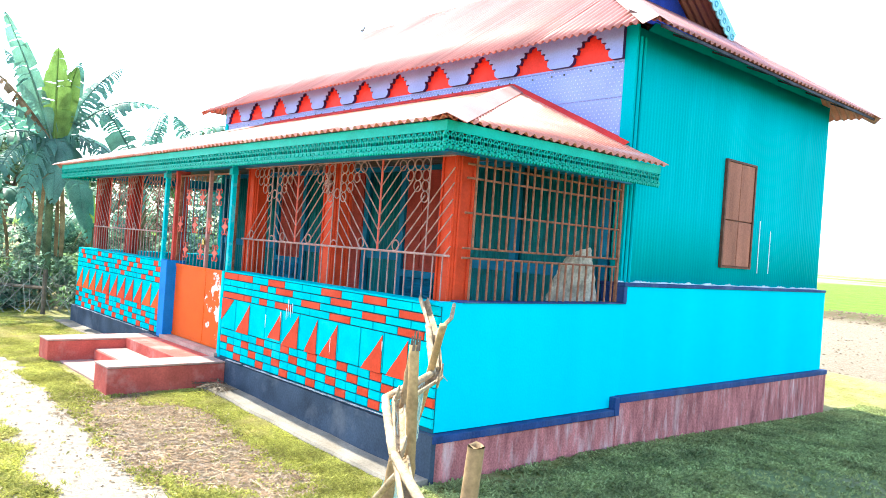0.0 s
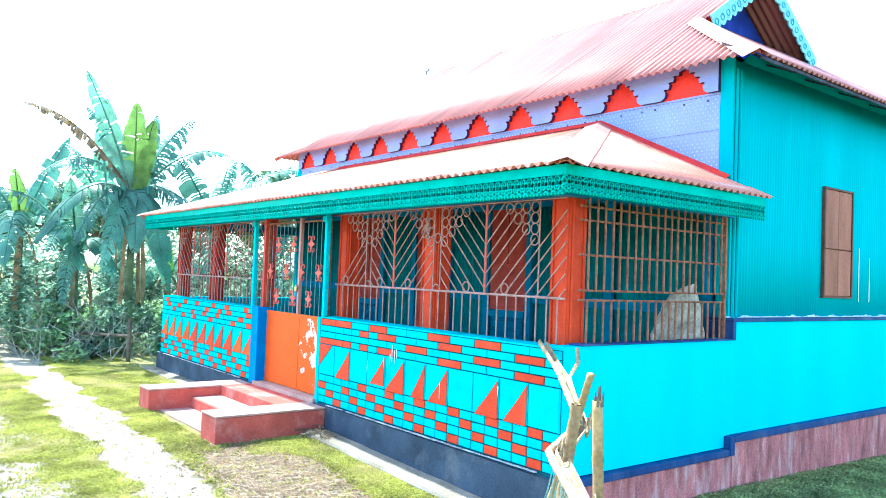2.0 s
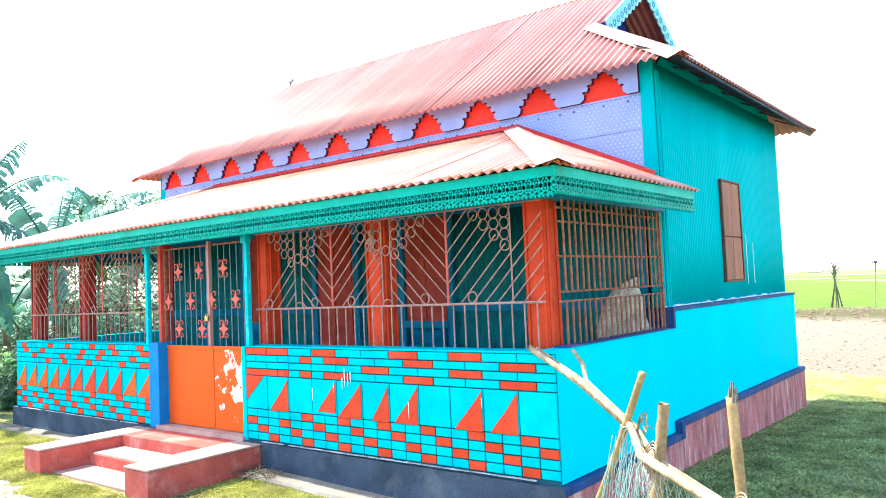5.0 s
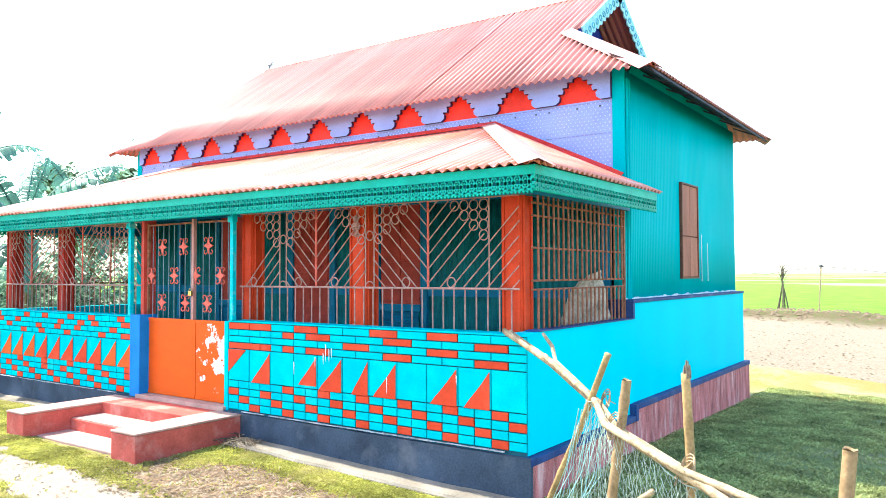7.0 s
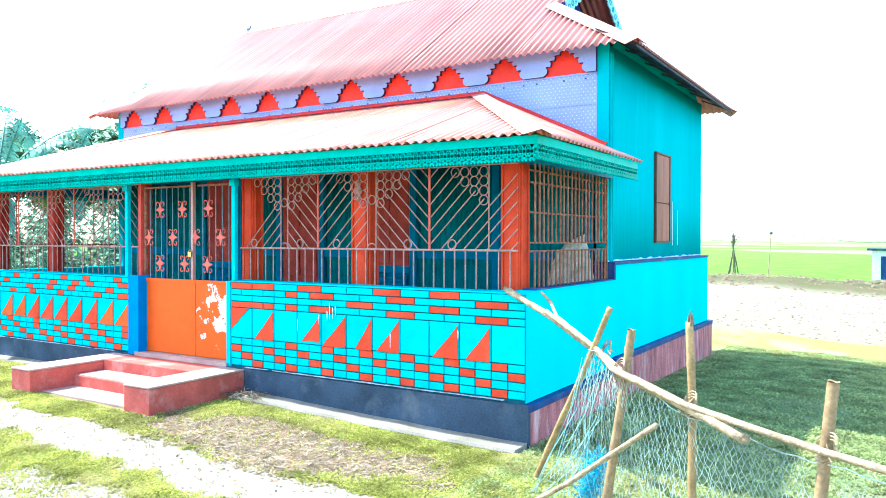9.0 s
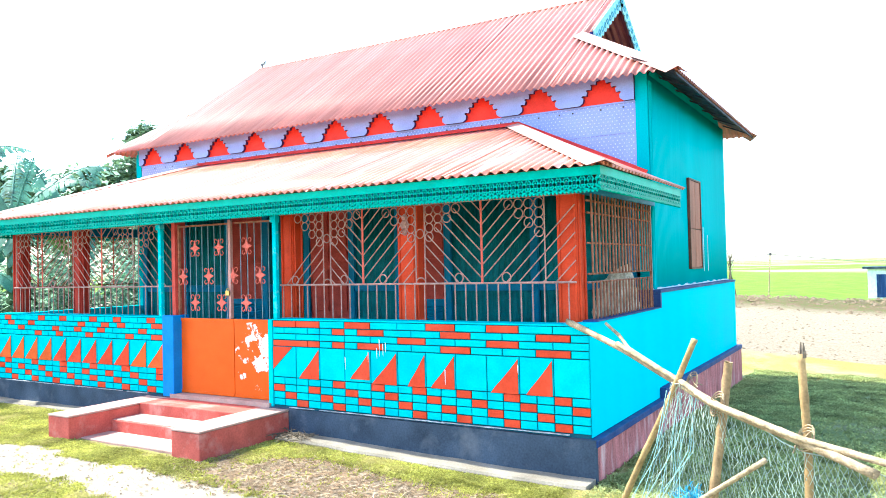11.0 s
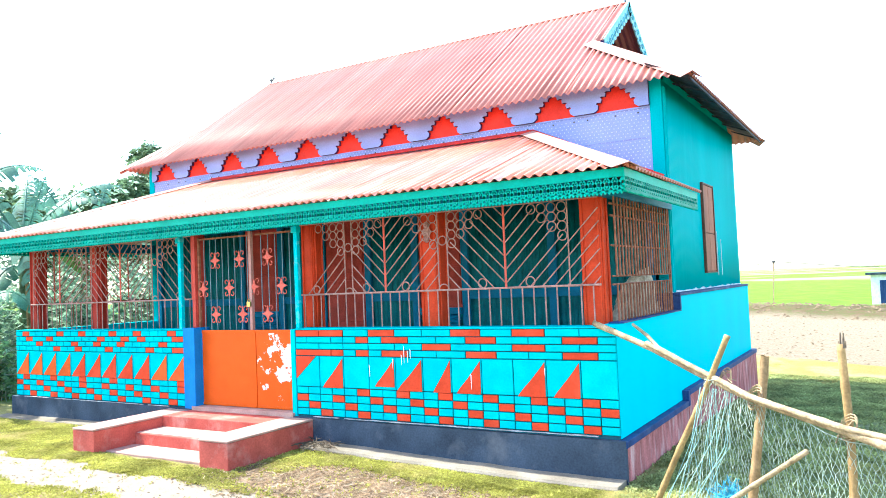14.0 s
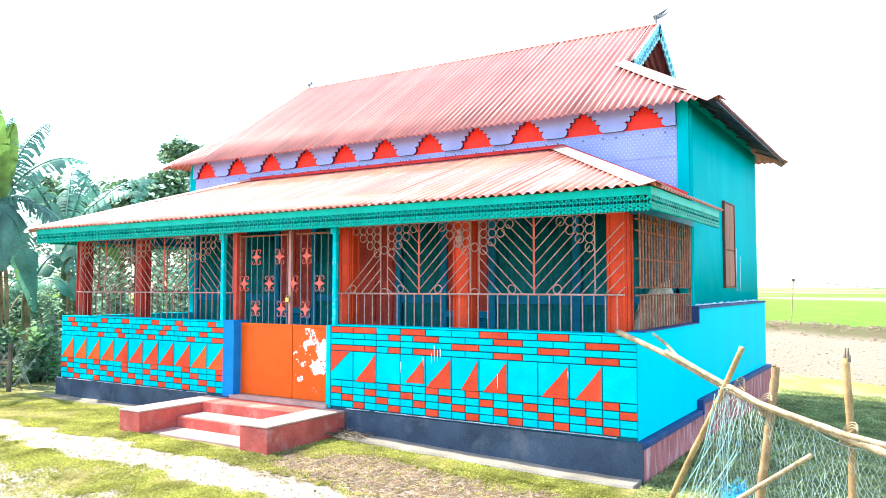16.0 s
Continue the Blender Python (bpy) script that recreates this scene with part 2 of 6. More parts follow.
def tube(bm, pts, radii, seg=8, cap=True):
    """A tube along pts with a radius for each."""
    pts = [Vector(p) for p in pts]
    rings = []
    for i, p in enumerate(pts):
        d = (pts[min(i + 1, len(pts) - 1)] - pts[max(i - 1, 0)]).normalized()
        u = d.cross(Vector((0.13, 0.21, 1)) if abs(d.z) < 0.95 else Vector((1, 0.1, 0))).normalized()
        w = d.cross(u)
        rings.append([bm.verts.new(p + (u * math.cos(k * 2 * math.pi / seg) + w * math.sin(k * 2 * math.pi / seg)) * radii[i]) for k in range(seg)])
    for a, b in zip(rings, rings[1:]):
        for k in range(seg):
            bm.faces.new((a[k], a[(k + 1) % seg], b[(k + 1) % seg], b[k]))
    if cap:
        bm.faces.new(rings[0][::-1]), bm.faces.new(rings[-1])
    return bm


def ring(bm, c, axes, r, t, n=14, seg=5, a0=0.0, a1=2 * math.pi):
    """A ring, or an arc of one, of round wire."""
    u, w = Vector(axes[0]), Vector(axes[1])
    full = abs(a1 - a0 - 2 * math.pi) < 1e-4
    nn = u.cross(w)
    rows = []
    for i in range(n if full else n + 1):
        a = a0 + (a1 - a0) * i / n
        d = u * math.cos(a) + w * math.sin(a)
        rows.append([bm.verts.new(Vector(c) + d * (r + t * math.cos(k * 2 * math.pi / seg)) + nn * t * math.sin(k * 2 * math.pi / seg)) for k in range(seg)])
    for i in range(n):
        a, b = rows[i], rows[(i + 1) % len(rows)]
        for k in range(seg):
            bm.faces.new((a[k], a[(k + 1) % seg], b[(k + 1) % seg], b[k]))
    return bm


def plate(bm, pts, push):
    """A flat plate with the outline pts, given thickness by the vector push."""
    a = [bm.verts.new(p) for p in pts]
    b = [bm.verts.new(Vector(p) + Vector(push)) for p in pts]
    bm.faces.new(a), bm.faces.new(b[::-1])
    for i in range(len(a)):
        j = (i + 1) % len(a)
        bm.faces.new((a[j], a[i], b[i], b[j]))
    return bm


def mesh_of(name, bm, material, smooth=False, bevel=0.0):
    bmesh.ops.recalc_face_normals(bm, faces=bm.faces)
    if bevel:
        bmesh.ops.bevel(bm, geom=bm.edges[:], offset=bevel, segments=2, affect="EDGES", profile=0.6)
    me = bpy.data.meshes.new(name)
    bm.to_mesh(me)
    bm.free()
    me.materials.append(material)
    if smooth:
        for p in me.polygons:
            p.use_smooth = True
    return me


def part(name, bm, material, parent=None, label="", smooth=False, bevel=0.0):
    ob = new(name, mesh_of(name, bm, material, smooth, bevel))
    ob.parent = parent
    if label:
        tagged(ob, label)
    return ob


def thing(name, at, label, category, group=""):
    ob = new(name)
    ob.location = at
    ob.empty_display_size = 0.2
    tagged(ob, label, category, group)
    return ob


def thicken(ob, t):
    s = ob.modifiers.new("thickness", "SOLIDIFY")
    s.thickness = t
    s.offset = 0
    return ob


def smoothstep(a, b, x):
    t = min(1, max(0, (x - a) / (b - a)))
    return t * t * (3 - 2 * t)


# ---- ground ----
def gz(x, y):
    """Height of the ground."""
    z = 0.13 - 0.09 * smoothstep(-4, 0, x) - 0.07 * smoothstep(-0.5, 3, x) - 0.10 * smoothstep(1.5, 7, y) * smoothstep(-2, 0, x)
    z -= 0.06 * smoothstep(-1.5, -3, y)
    z += 0.10 * math.exp(-((x + 0.3) ** 2 / 3 + (y - 9.2) ** 2 / 0.7))
    z -= 0.32 * smoothstep(9.3, 10.6, y + 0.25 * math.sin(x * 1.3))
    z += 0.35 * math.exp(-((y - 31 - 1.5 * math.sin(x * 0.2)) / 3.2) ** 2)
    z -= 0.25 * smoothstep(33, 40, y)
    r = math.hypot(x, y)
    if r < 45:
        z += (0.03 * noise.noise((x * 0.6, y * 0.6, 0)) + 0.018 * noise.noise((x * 2.3, y * 2.3, 4)) + 0.010 * noise.noise((x * 6, y * 6, 7))) * (0.25 if abs(x + 4.2) < 4.6 and -0.5 < y < 6.6 else 1)
    return z


def wear_noise(x, y):
    return 0.20 * noise.noise((x * 1.3, y * 1.3, 2)) + 0.12 * noise.noise((x * 3.7, y * 3.7, 5)) + 0.06 * noise.noise((x * 10, y * 10, 8))


def pale_wear(x, y):
    """How far the trodden path along the front and the open yard before it are bared to pale earth."""
    w = wear_noise(x, y)
    path = 1 - smoothstep(0.22, 0.36, abs(y + 0.03 * x + 1.93 + w))
    yard = 0.93 * smoothstep(-2.2, -2.6, y + 1.6 * w)
    return max(path * (1 - smoothstep(0.6, 2.0, x)), yard)


def earth_wear(x, y):
    """How far the ground beside the steps is worn to brown earth."""
    return 1 - smoothstep(0.65, 1.15, math.sqrt(0.28 * (x + 1.75) ** 2 + 2.6 * (y + 1.12) ** 2) + 1.6 * wear_noise(x + 7, y))


def ground_material():
    m = bpy.data.materials.new("grass, trodden earth and fields")
    m.use_nodes = True
    n, l = m.node_tree.nodes, m.node_tree.links
    b = n["Principled BSDF"]
    geo = n.new("ShaderNodeNewGeometry")
    def noise_tex(scale, detail=5, rough=0.55):
        t = n.new("ShaderNodeTexNoise")
        t.inputs["Scale"].default_value, t.inputs["Detail"].default_value, t.inputs["Roughness"].default_value = scale, detail, rough
        l.new(geo.outputs["Position"], t.inputs["Vector"])
        return t.outputs[0]
    def val(op, a, c, d=None):
        x = n.new("ShaderNodeMath")
        x.operation = op
        for s, v in zip(x.inputs, (a, c, d)):
            if v is None:
                continue
            if isinstance(v, (int, float)):
                s.default_value = v
            else:
                l.new(v, s)
        return x.outputs[0]
    def rng(v, a, c, lo=0.0, hi=1.0):
        x = n.new("ShaderNodeMapRange")
        x.interpolation_type = "SMOOTHSTEP"
        for s, q in zip(x.inputs[1:5], (a, c, lo, hi)):
            s.default_value = q
        l.new(v, x.inputs[0])
        return x.outputs[0]
    def mix(f, a, c, kind="MIX"):
        x = n.new("ShaderNodeMix")
        x.data_type, x.blend_type = "RGBA", kind
        for s, v in ((x.inputs[0], f), (x.inputs[6], a), (x.inputs[7], c)):
            if isinstance(v, tuple):
                s.default_value = (*v, 1)
            elif isinstance(v, (int, float)):
                s.default_value = v
            else:
                l.new(v, s)
        return x.outputs[2]
    sx = n.new("ShaderNodeSeparateXYZ")
    l.new(geo.outputs["Position"], sx.inputs[0])
    X, Y = sx.outputs[0], sx.outputs[1]
    n_big, n_mid, n_fine, n_grain = noise_tex(0.7, 4), noise_tex(3.0, 6, 0.65), noise_tex(14, 6, 0.7), noise_tex(70, 4, 0.7)
    wob = val("MULTIPLY_ADD", n_mid, 1.6, -0.8)
    wob2 = val("MULTIPLY_ADD", n_fine, 0.5, -0.25)
    Yw = val("ADD", val("ADD", Y, wob), wob2)
    grass = mix(rng(n_mid, 0.35, 0.65), (0.28, 0.26, 0.07), (0.38, 0.32, 0.14))
    grass = mix(rng(n_fine, 0.45, 0.75), grass, (0.20, 0.16, 0.05))
    # greener right of the house: its shade tinted into the grass colour
    grass = mix(rng(val("ADD", X, val("MULTIPLY", wob, 0.6)), 0.0, 0.8), grass, mix(rng(n_fine, 0.3, 0.7), (0.17, 0.21, 0.08), (0.25, 0.28, 0.12)))
    grass = mix(val("MULTIPLY", rng(X, 0.0, 0.8), rng(Yw, 5.5, 7.0)), grass, (0.30, 0.23, 0.07))
    earth = mix(rng(n_fine, 0.3, 0.7), (0.33, 0.24, 0.17), (0.47, 0.365, 0.28))
    earth = mix(rng(n_grain, 0.55, 0.75, 0, 0.5), earth, (0.11, 0.07, 0.035))
    pale = mix(rng(n_fine, 0.3, 0.75), (0.36, 0.295, 0.22), (0.46, 0.39, 0.305))
    pale = mix(rng(n_grain, 0.6, 0.75, 0, 0.3), pale, (0.14, 0.10, 0.065))
    # bare patches in the grass
    c = mix(rng(n_big, 0.52, 0.66, 0, 0.5), grass, earth)
    # worn earth beside the steps, trodden path along the front
    def wear(name):
        a = n.new("ShaderNodeAttribute")
        a.attribute_name = name
        return val("ADD", a.outputs["Fac"], val("MULTIPLY_ADD", n_fine, 0.3, -0.15))
    c = mix(rng(wear("earth"), 0.3, 0.6), c, earth)
    c = mix(rng(wear("pale"), 0.35, 0.6), c, pale)
    # drying yard behind, cloddy bank, young rice beyond
    c = mix(rng(Yw, 9.2, 10.2), c, mix(rng(n_fine, 0.35, 0.7), (0.30, 0.235, 0.165), (0.19, 0.14, 0.09)))
    c = mix(rng(Yw, 25.5, 28), c, mix(rng(n_mid, 0.4, 0.6), (0.13, 0.085, 0.045), (0.10, 0.10, 0.03)))
    c = mix(rng(val("MULTIPLY_ADD", wob, 2.0, Y), 33.5, 37), c, mix(rng(n_big, 0.35, 0.65), (0.10, 0.20, 0.012), (0.14, 0.24, 0.02)))
    far = rng(noise_tex(0.012, 3), 0.48, 0.55)
    c = mix(val("MULTIPLY", rng(Y, 110, 150), far), c, (0.26, 0.25, 0.15))
    l.new(c, b.inputs["Base Color"])
    b.inputs["Roughness"].default_value = 0.95
    b.inputs["Specular IOR Level"].default_value = 0.15
    bp = n.new("ShaderNodeBump")
    bp.inputs["Strength"].default_value, bp.inputs["Distance"].default_value = 1.0, 0.05
    l.new(val("ADD", n_fine, val("MULTIPLY", n_grain, 0.5)), bp.inputs["Height"])
    l.new(bp.outputs[0], b.inputs["Normal"])
    return m


def ground_sheet():
    def axis(lo, hi, fine0, fine1, step):
        a = list(np.arange(fine0, fine1 + 1e-6, step))
        d, x = step, fine1
        while x < hi:
            d *= 1.25
            x += d
            a.append(min(x, hi))
        d, x = step, fine0
        while x > lo:
            d *= 1.25
            x -= d
            a.insert(0, max(x, lo))
        return a
    xs, ys = axis(-2600, 2600, -12, 6, 0.11), axis(-2600, 2600, -7, 14, 0.11)
    verts = [(x, y, gz(x, y)) for y in ys for x in xs]
    w = len(xs)
    faces = [(j * w + i, j * w + i + 1, (j + 1) * w + i + 1, (j + 1) * w + i) for j in range(len(ys) - 1) for i in range(w - 1)]
    me = bpy.data.meshes.new("ground")
    me.from_pydata(verts, [], faces)
    near = [abs(v[0]) < 20 and abs(v[1]) < 20 for v in verts]
    for name, f in (("pale", pale_wear), ("earth", earth_wear)):
        a = me.attributes.new(name, "FLOAT", "POINT")
        a.data.foreach_set("value", [f(v[0], v[1]) if q else 0.0 for v, q in zip(verts, near)])
    me.materials.append(ground_material())
    for p in me.polygons:
        p.use_smooth = True
    return tagged(new("ground", me), "short grass with a trodden pale earth path, yard and rice field", "ground", kind="structure")


ground_sheet()

# ---- house: walls ----
XL, YB = -8.33, 6.36           # left end and back of the house; the near corner is the origin
PT, WT = 0.40, 1.255           # plinth top, top of the veranda wall
house = thing("house", (0, 0, 0), "turquoise and red village house with tin roofs and a grilled veranda", "house")

part("plinth", plate(bmn(), [(XL - 0.06, -0.035, -0.3), (0.05, -0.035, -0.3), (0.05, -0.035, PT - 0.028), (XL - 0.06, -0.035, PT - 0.003)], (0, 0.04, 0)), SLATE, house, "dark slate painted plinth")
bm = bmn()
plate(bm, [(0.05, 0.006, -0.35), (0.05, 2.06, -0.35), (0.05, 2.06, 0.31), (0.05, 0.006, 0.315)], (-0.2, 0, 0))
plate(bm, [(0.055, 2.062, -0.35), (0.055, YB + 0.06, -0.35), (0.055, YB + 0.06, 0.42), (0.055, 2.062, 0.42)], (-0.205, 0, 0))
part("side_plinth", bm, PINK, house, "faded pink rendered plinth, streaked white")
bm = bmn()
box(bm, -0.1, 0.062, -0.031, 2.02, 0.317, 0.371)
box(bm, -0.1, 0.066, 2.022, 2.09, 0.317, 0.475)
box(bm, -0.1, 0.066, 2.092, YB + 0.07, 0.422, 0.478)
part("plinth_stripe", bm, NAVY, house, "stepped navy painted band", bevel=0.006)
part("side_wall", box(bmn(), -0.14, 0, 0.0245, 2.16, 0.377, WT + 0.02), CYAN, house, "smooth bright cyan rendered wall")
part("side_wall", box(bmn(), -0.24, 0.0, 2.1605, YB, 0.38, 1.43), CYAN, house, "smooth bright cyan rendered wall")
bm = bmn()
box(bm, -0.12, 0.012, 0.2, 2.155, WT + 0.021, WT + 0.033)
box(bm, -0.24, 0.010, 2.11, 2.161, WT + 0.034, 1.43)
box(bm, -0.26, 0.014, 2.11, YB + 0.005, 1.432, 1.462)
part("wall_stripe", bm, NAVY, house, "navy painted wall capping", bevel=0.004)
bm = bmn()
y = 2.125
while y < YB - 0.03:
    w = random.uniform(0.012, 0.04)
    h = 0.004 + 0.034 * max(0.0, noise.noise((y * 5, 0, 3)) + 0.35) * random.uniform(0.3, 1.0)
    s = random.uniform(-0.006, 0.006)
    plate(bm, [(-0.083, y, 1.4635), (-0.083, y + w, 1.4635), (-0.083, y + w * 0.65 + s, 1.4635 + h), (-0.083, y + w * 0.35 + s, 1.4635 + h)], (-0.03, 0, 0))
    y += w + 0.0015
tagged(part("whitewash_drips", bm, WHITEW, house, "white paint drips along the foot of the tin"), kind="stuff")
part("wall_back", box(bmn(), XL, -0.13, YB - 0.12, YB, 0.2, 3.66), TEAL, house)
part("wall_left", box(bmn(), XL, XL + 0.12, 2.2, YB - 0.121, 0.2, 3.66), TEAL, house)
part("wall_left", box(bmn(), XL, XL + 0.12, 0.13, 2.199, 0.377, WT), CYAN, house)
part("floor", box(bmn(), XL + 0.12, -0.141, 0.1, YB - 0.13, 0.2, PT + 0.01), CONC, house, "cement veranda floor")


def corrugated(origin, along, up, n_out, length, lo, hi, pitch, amp, name, material, parent, label="", sheet=None, first=0.0):
    """Ribbed tin: ribs run along 'up'; lo(u) and hi(u) bound them; split into sheets of that width."""
    along, up, n_out, origin = Vector(along), Vector(up), Vector(n_out), Vector(origin)
    u0, k = first, 0
    sheet = sheet or length
    made = []
    while u0 < length - 1e-6:
        u1 = min(length, u0 + sheet)
        bm = bmn()
        steps = max(2, int((u1 - u0) / pitch * 8))
        prev = None
        lift = 0.001 * (k % 2)
        for i in range(steps + 1):
            u = u0 + (u1 - u0) * i / steps
            a, c = lo(u), hi(u)
            if c - a < 0.004:
                prev = None
                continue
            off = n_out * (amp * math.sin(2 * math.pi * u / pitch) + lift)
            rows = [bm.verts.new(origin + along * u + up * (a + (c - a) * q) + off) for q in (0, 0.33, 0.67, 1)]
            if prev:
                for p, q, r, s in zip(prev, rows, rows[1:], prev[1:]):
                    bm.faces.new((p, q, r, s))
            prev = rows
        if bm.faces:
            ob = part(name, bm, material, parent, label, smooth=True)
            thicken(ob, 0.003)
            made.append(ob)
        else:
            bm.free()
        u0, k = u1, k + 1
    return made


# gable side in upright ribbed tin, with its brown shuttered window
WY0, WY1, WZ0, WZ1 = 3.875, 4.505, 1.655, 2.785
for y0, y1, z0, z1 in ((2.19, YB - 0.01, 1.44, 3.74),):
    corrugated((-0.10, y0, z0), (0, 1, 0), (0, 0, 1), (1, 0, 0), y1 - y0, lambda u: 0, lambda u, h=z1 - z0: h, 0.048, 0.0014, "side_cladding", TEAL, house, "teal painted ribbed tin cladding")
bm = bmn()
box(bm, -0.213, -0.088, 2.185, 2.212, 1.464, 3.76)
bar(bm, (-0.085, 2.24, 1.464), (-0.085, 2.24, 3.66), 0.016)
bar(bm, (-0.085, 2.30, 1.464), (-0.085, 2.30, 3.66), 0.014)
part("corner_trim", bm, TEAL, house, "teal corner trim")
win = part("window", box(bmn(), -0.097, -0.090, WY0, WY1, WZ0, WZ1), WINF, house, "closed brown wooden window shutters")
fr = 0.02
bm = bmn()
box(bm, -0.089, -0.062, WY0 - 0.005, WY0 + fr, WZ0, WZ1), box(bm, -0.089, -0.062, WY1 - fr, WY1 + 0.005, WZ0, WZ1)
box(bm, -0.089, -0.063, WY0 + fr, WY1 - fr, WZ1 - fr, WZ1), box(bm, -0.089, -0.063, WY0 + fr, WY1 - fr, WZ0, WZ0 + fr)
part("window_frame", bm, WINF, win, "dark brown frame")
midy, midz = (WY0 + WY1) / 2, WZ0 + 0.5
for y0, y1 in ((WY0 + fr + 0.004, midy - 0.004), (midy + 0.004, WY1 - fr - 0.004)):
    for z0, z1 in ((WZ0 + fr + 0.004, midz - 0.006), (midz + 0.006, WZ1 - fr - 0.004)):
        part("shutter_panel", box(bmn(), -0.0895, -0.072, y0, y1, z0, z1), WINB, win, bevel=0.004)
for y in (4.72, 4.98):
    part("paint_run", box(bmn(), -0.0965, -0.092, y, y + 0.013, 1.62, 2.10 + 0.1 * (y < 4.8)), WHITEW, house, "thin pale paint run on the tin")

# inner front wall behind the veranda, with door, windows and blue rails
IY = 2.24
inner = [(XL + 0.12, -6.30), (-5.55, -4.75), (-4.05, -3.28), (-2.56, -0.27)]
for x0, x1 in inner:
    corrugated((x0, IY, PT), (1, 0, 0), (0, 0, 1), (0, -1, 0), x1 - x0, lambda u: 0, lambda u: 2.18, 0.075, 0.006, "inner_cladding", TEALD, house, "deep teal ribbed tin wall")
for x in (XL + 0.2, -7.2, -6.3, -5.55, -4.78, -4.02, -3.28, -2.56, -1.42, -0.30):
    part("wall_stud", box(bmn(), x - 0.045, x + 0.045, IY - 0.06, IY - 0.012, PT + 0.01, 2.54), FRAMEB, house, "blue painted timber stud")
for x0, x1 in inner:
    part("wall_rail", box(bmn(), x0 + 0.05, x1 - 0.05, IY - 0.045, IY - 0.014, 1.46, 1.56), FRAMEB, house, "blue painted timber rail")
part("wall_rail", box(bmn(), XL + 0.13, -0.27, IY - 0.058, IY - 0.013, 2.541, 2.60), FRAMEB, house, "blue painted timber rail")
for x0, x1 in ((-6.26, -5.59), (-3.24, -2.60)):
    w = part("inner_window", box(bmn(), x0, x1, IY - 0.02, IY + 0.02, 1.36, 2.70), BROWN, house, "red brown wooden shutter window")
    m = (x0 + x1) / 2
    for a, c in ((x0 + 0.03, m - 0.008), (m + 0.008, x1 - 0.03)):
        for z0, z1 in ((1.40, 1.86), (1.89, 2.66)):
            part("shutter_panel", box(bmn(), a, c, IY - 0.04, IY - 0.021, z0, z1), BROWN, w, bevel=0.005)
    part("window_frame", box(box(bmn(), x0, x1, IY - 0.075, IY - 0.015, 1.28, 1.36), x0, x1, IY - 0.075, IY - 0.015, 0.98, 1.03), FRAMEB, w, "blue frame rails")
    for k in range(7):
        part("louvre", plate(bmn(), [(x0 + 0.05, IY - 0.05, 1.04 + k * 0.034), (x1 - 0.05, IY - 0.05, 1.04 + k * 0.034), (x1 - 0.05, IY - 0.02, 1.065 + k * 0.034), (x0 + 0.05, IY - 0.02, 1.065 + k * 0.034)], (0, 0, 0.006)), FRAMEB, w)
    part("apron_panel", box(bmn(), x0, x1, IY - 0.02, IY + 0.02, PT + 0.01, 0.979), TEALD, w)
door = part("inner_door", box(bmn(), -4.73, -4.07, IY - 0.03, IY + 0.02, PT + 0.01, 2.70), BROWN, house, "red brown panelled wooden door, shut")
for z0, z1 in ((0.52, 1.1), (1.2, 1.75), (1.85, 2.6)):
    for a, c in ((-4.69, -4.42), (-4.38, -4.11)):
        part("door_panel", box(bmn(), a, c, IY - 0.05, IY - 0.031, z0, z1), BROWN, door, bevel=0.006)

# upper front wall: lilac tin, red stepped motifs
UX0, UX1, UY = -8.2, -0.215, 2.20
part("upper_wall", box(bmn(), UX0, UX1, UY, UY + 0.03, 2.55, 3.80), LILAC, house, "lilac patterned flat tin wall")
part("upper_corner_trim", box(bmn(), UX0 - 0.09, UX0 - 0.002, UY - 0.01, UY + 0.1, 2.5, 3.72), TEAL, house)
bm = bmn()
for k in range(int((UX1 - UX0) / 0.05)):
    for r in range(20):
        x, z = UX0 + 0.03 + k * 0.05 + 0.025 * (r % 2), 2.78 + r * 0.035
        if z < 3.46 and x < UX1 - 0.01:
            c = bm.verts.new((x, UY - 0.006, z))
            rim = [bm.verts.new((x + 0.009 * math.cos(a), UY - 0.001, z + 0.009 * math.sin(a))) for a in (0, math.pi / 2, math.pi, 3 * math.pi / 2)]
            for i in range(4):
                bm.faces.new((rim[i], rim[(i + 1) % 4], c))
tagged(part("dot_relief", bm, LILACD, house, "small raised dots of the patterned tin"), kind="stuff")
bm = bmn()
box(bm, UX0, UX1, UY - 0.012, UY - 0.002, 3.45, 3.468), box(bm, UX0, UX1, UY - 0.008, UY - 0.002, 3.13, 3.136)
part("wall_moulding", bm, LILAC, house, "thin lilac moulding")
bm = bmn()
for k in range(11):
    x = UX1 - 0.08 - k * 0.728
    for dx in (0.05, 0.30, 0.62):
        box(bm, x - dx - 0.008, x - dx + 0.008, UY - 0.010, UY - 0.003, 3.40, 3.416)
tagged(part("rivets", bm, DARKM, house), kind="stuff")
# frieze board with cut-out stepped openings that show the red board behind
MOTIF = ((0.25, 0.0), (0.235, 0.008), (0.205, 0.03), (0.198, 0.072), (0.222, 0.094), (0.205, 0.106), (0.166, 0.100), (0.154, 0.138), (0.172, 0.158), (0.150, 0.167), (0.116, 0.162), (0.108, 0.194), (0.120, 0.210), (0.096, 0.217), (0.056, 0.212), (0.050, 0.245), (0.0, 0.262))
FZ, FT = 3.469, 0.042
centres = [-0.572 - k * 0.731 for k in range(11)]
for c in centres:
    part("stepped_motif", plate(bmn(), [(c - 0.27, UY - 0.004, FZ - 0.002), (c + 0.27, UY - 0.004, FZ - 0.002), (c + 0.27, UY - 0.004, FZ + 0.28), (c - 0.27, UY - 0.004, FZ + 0.28)], (0, -0.004, 0)), REDW, house, "bright red board seen through the cut-out")


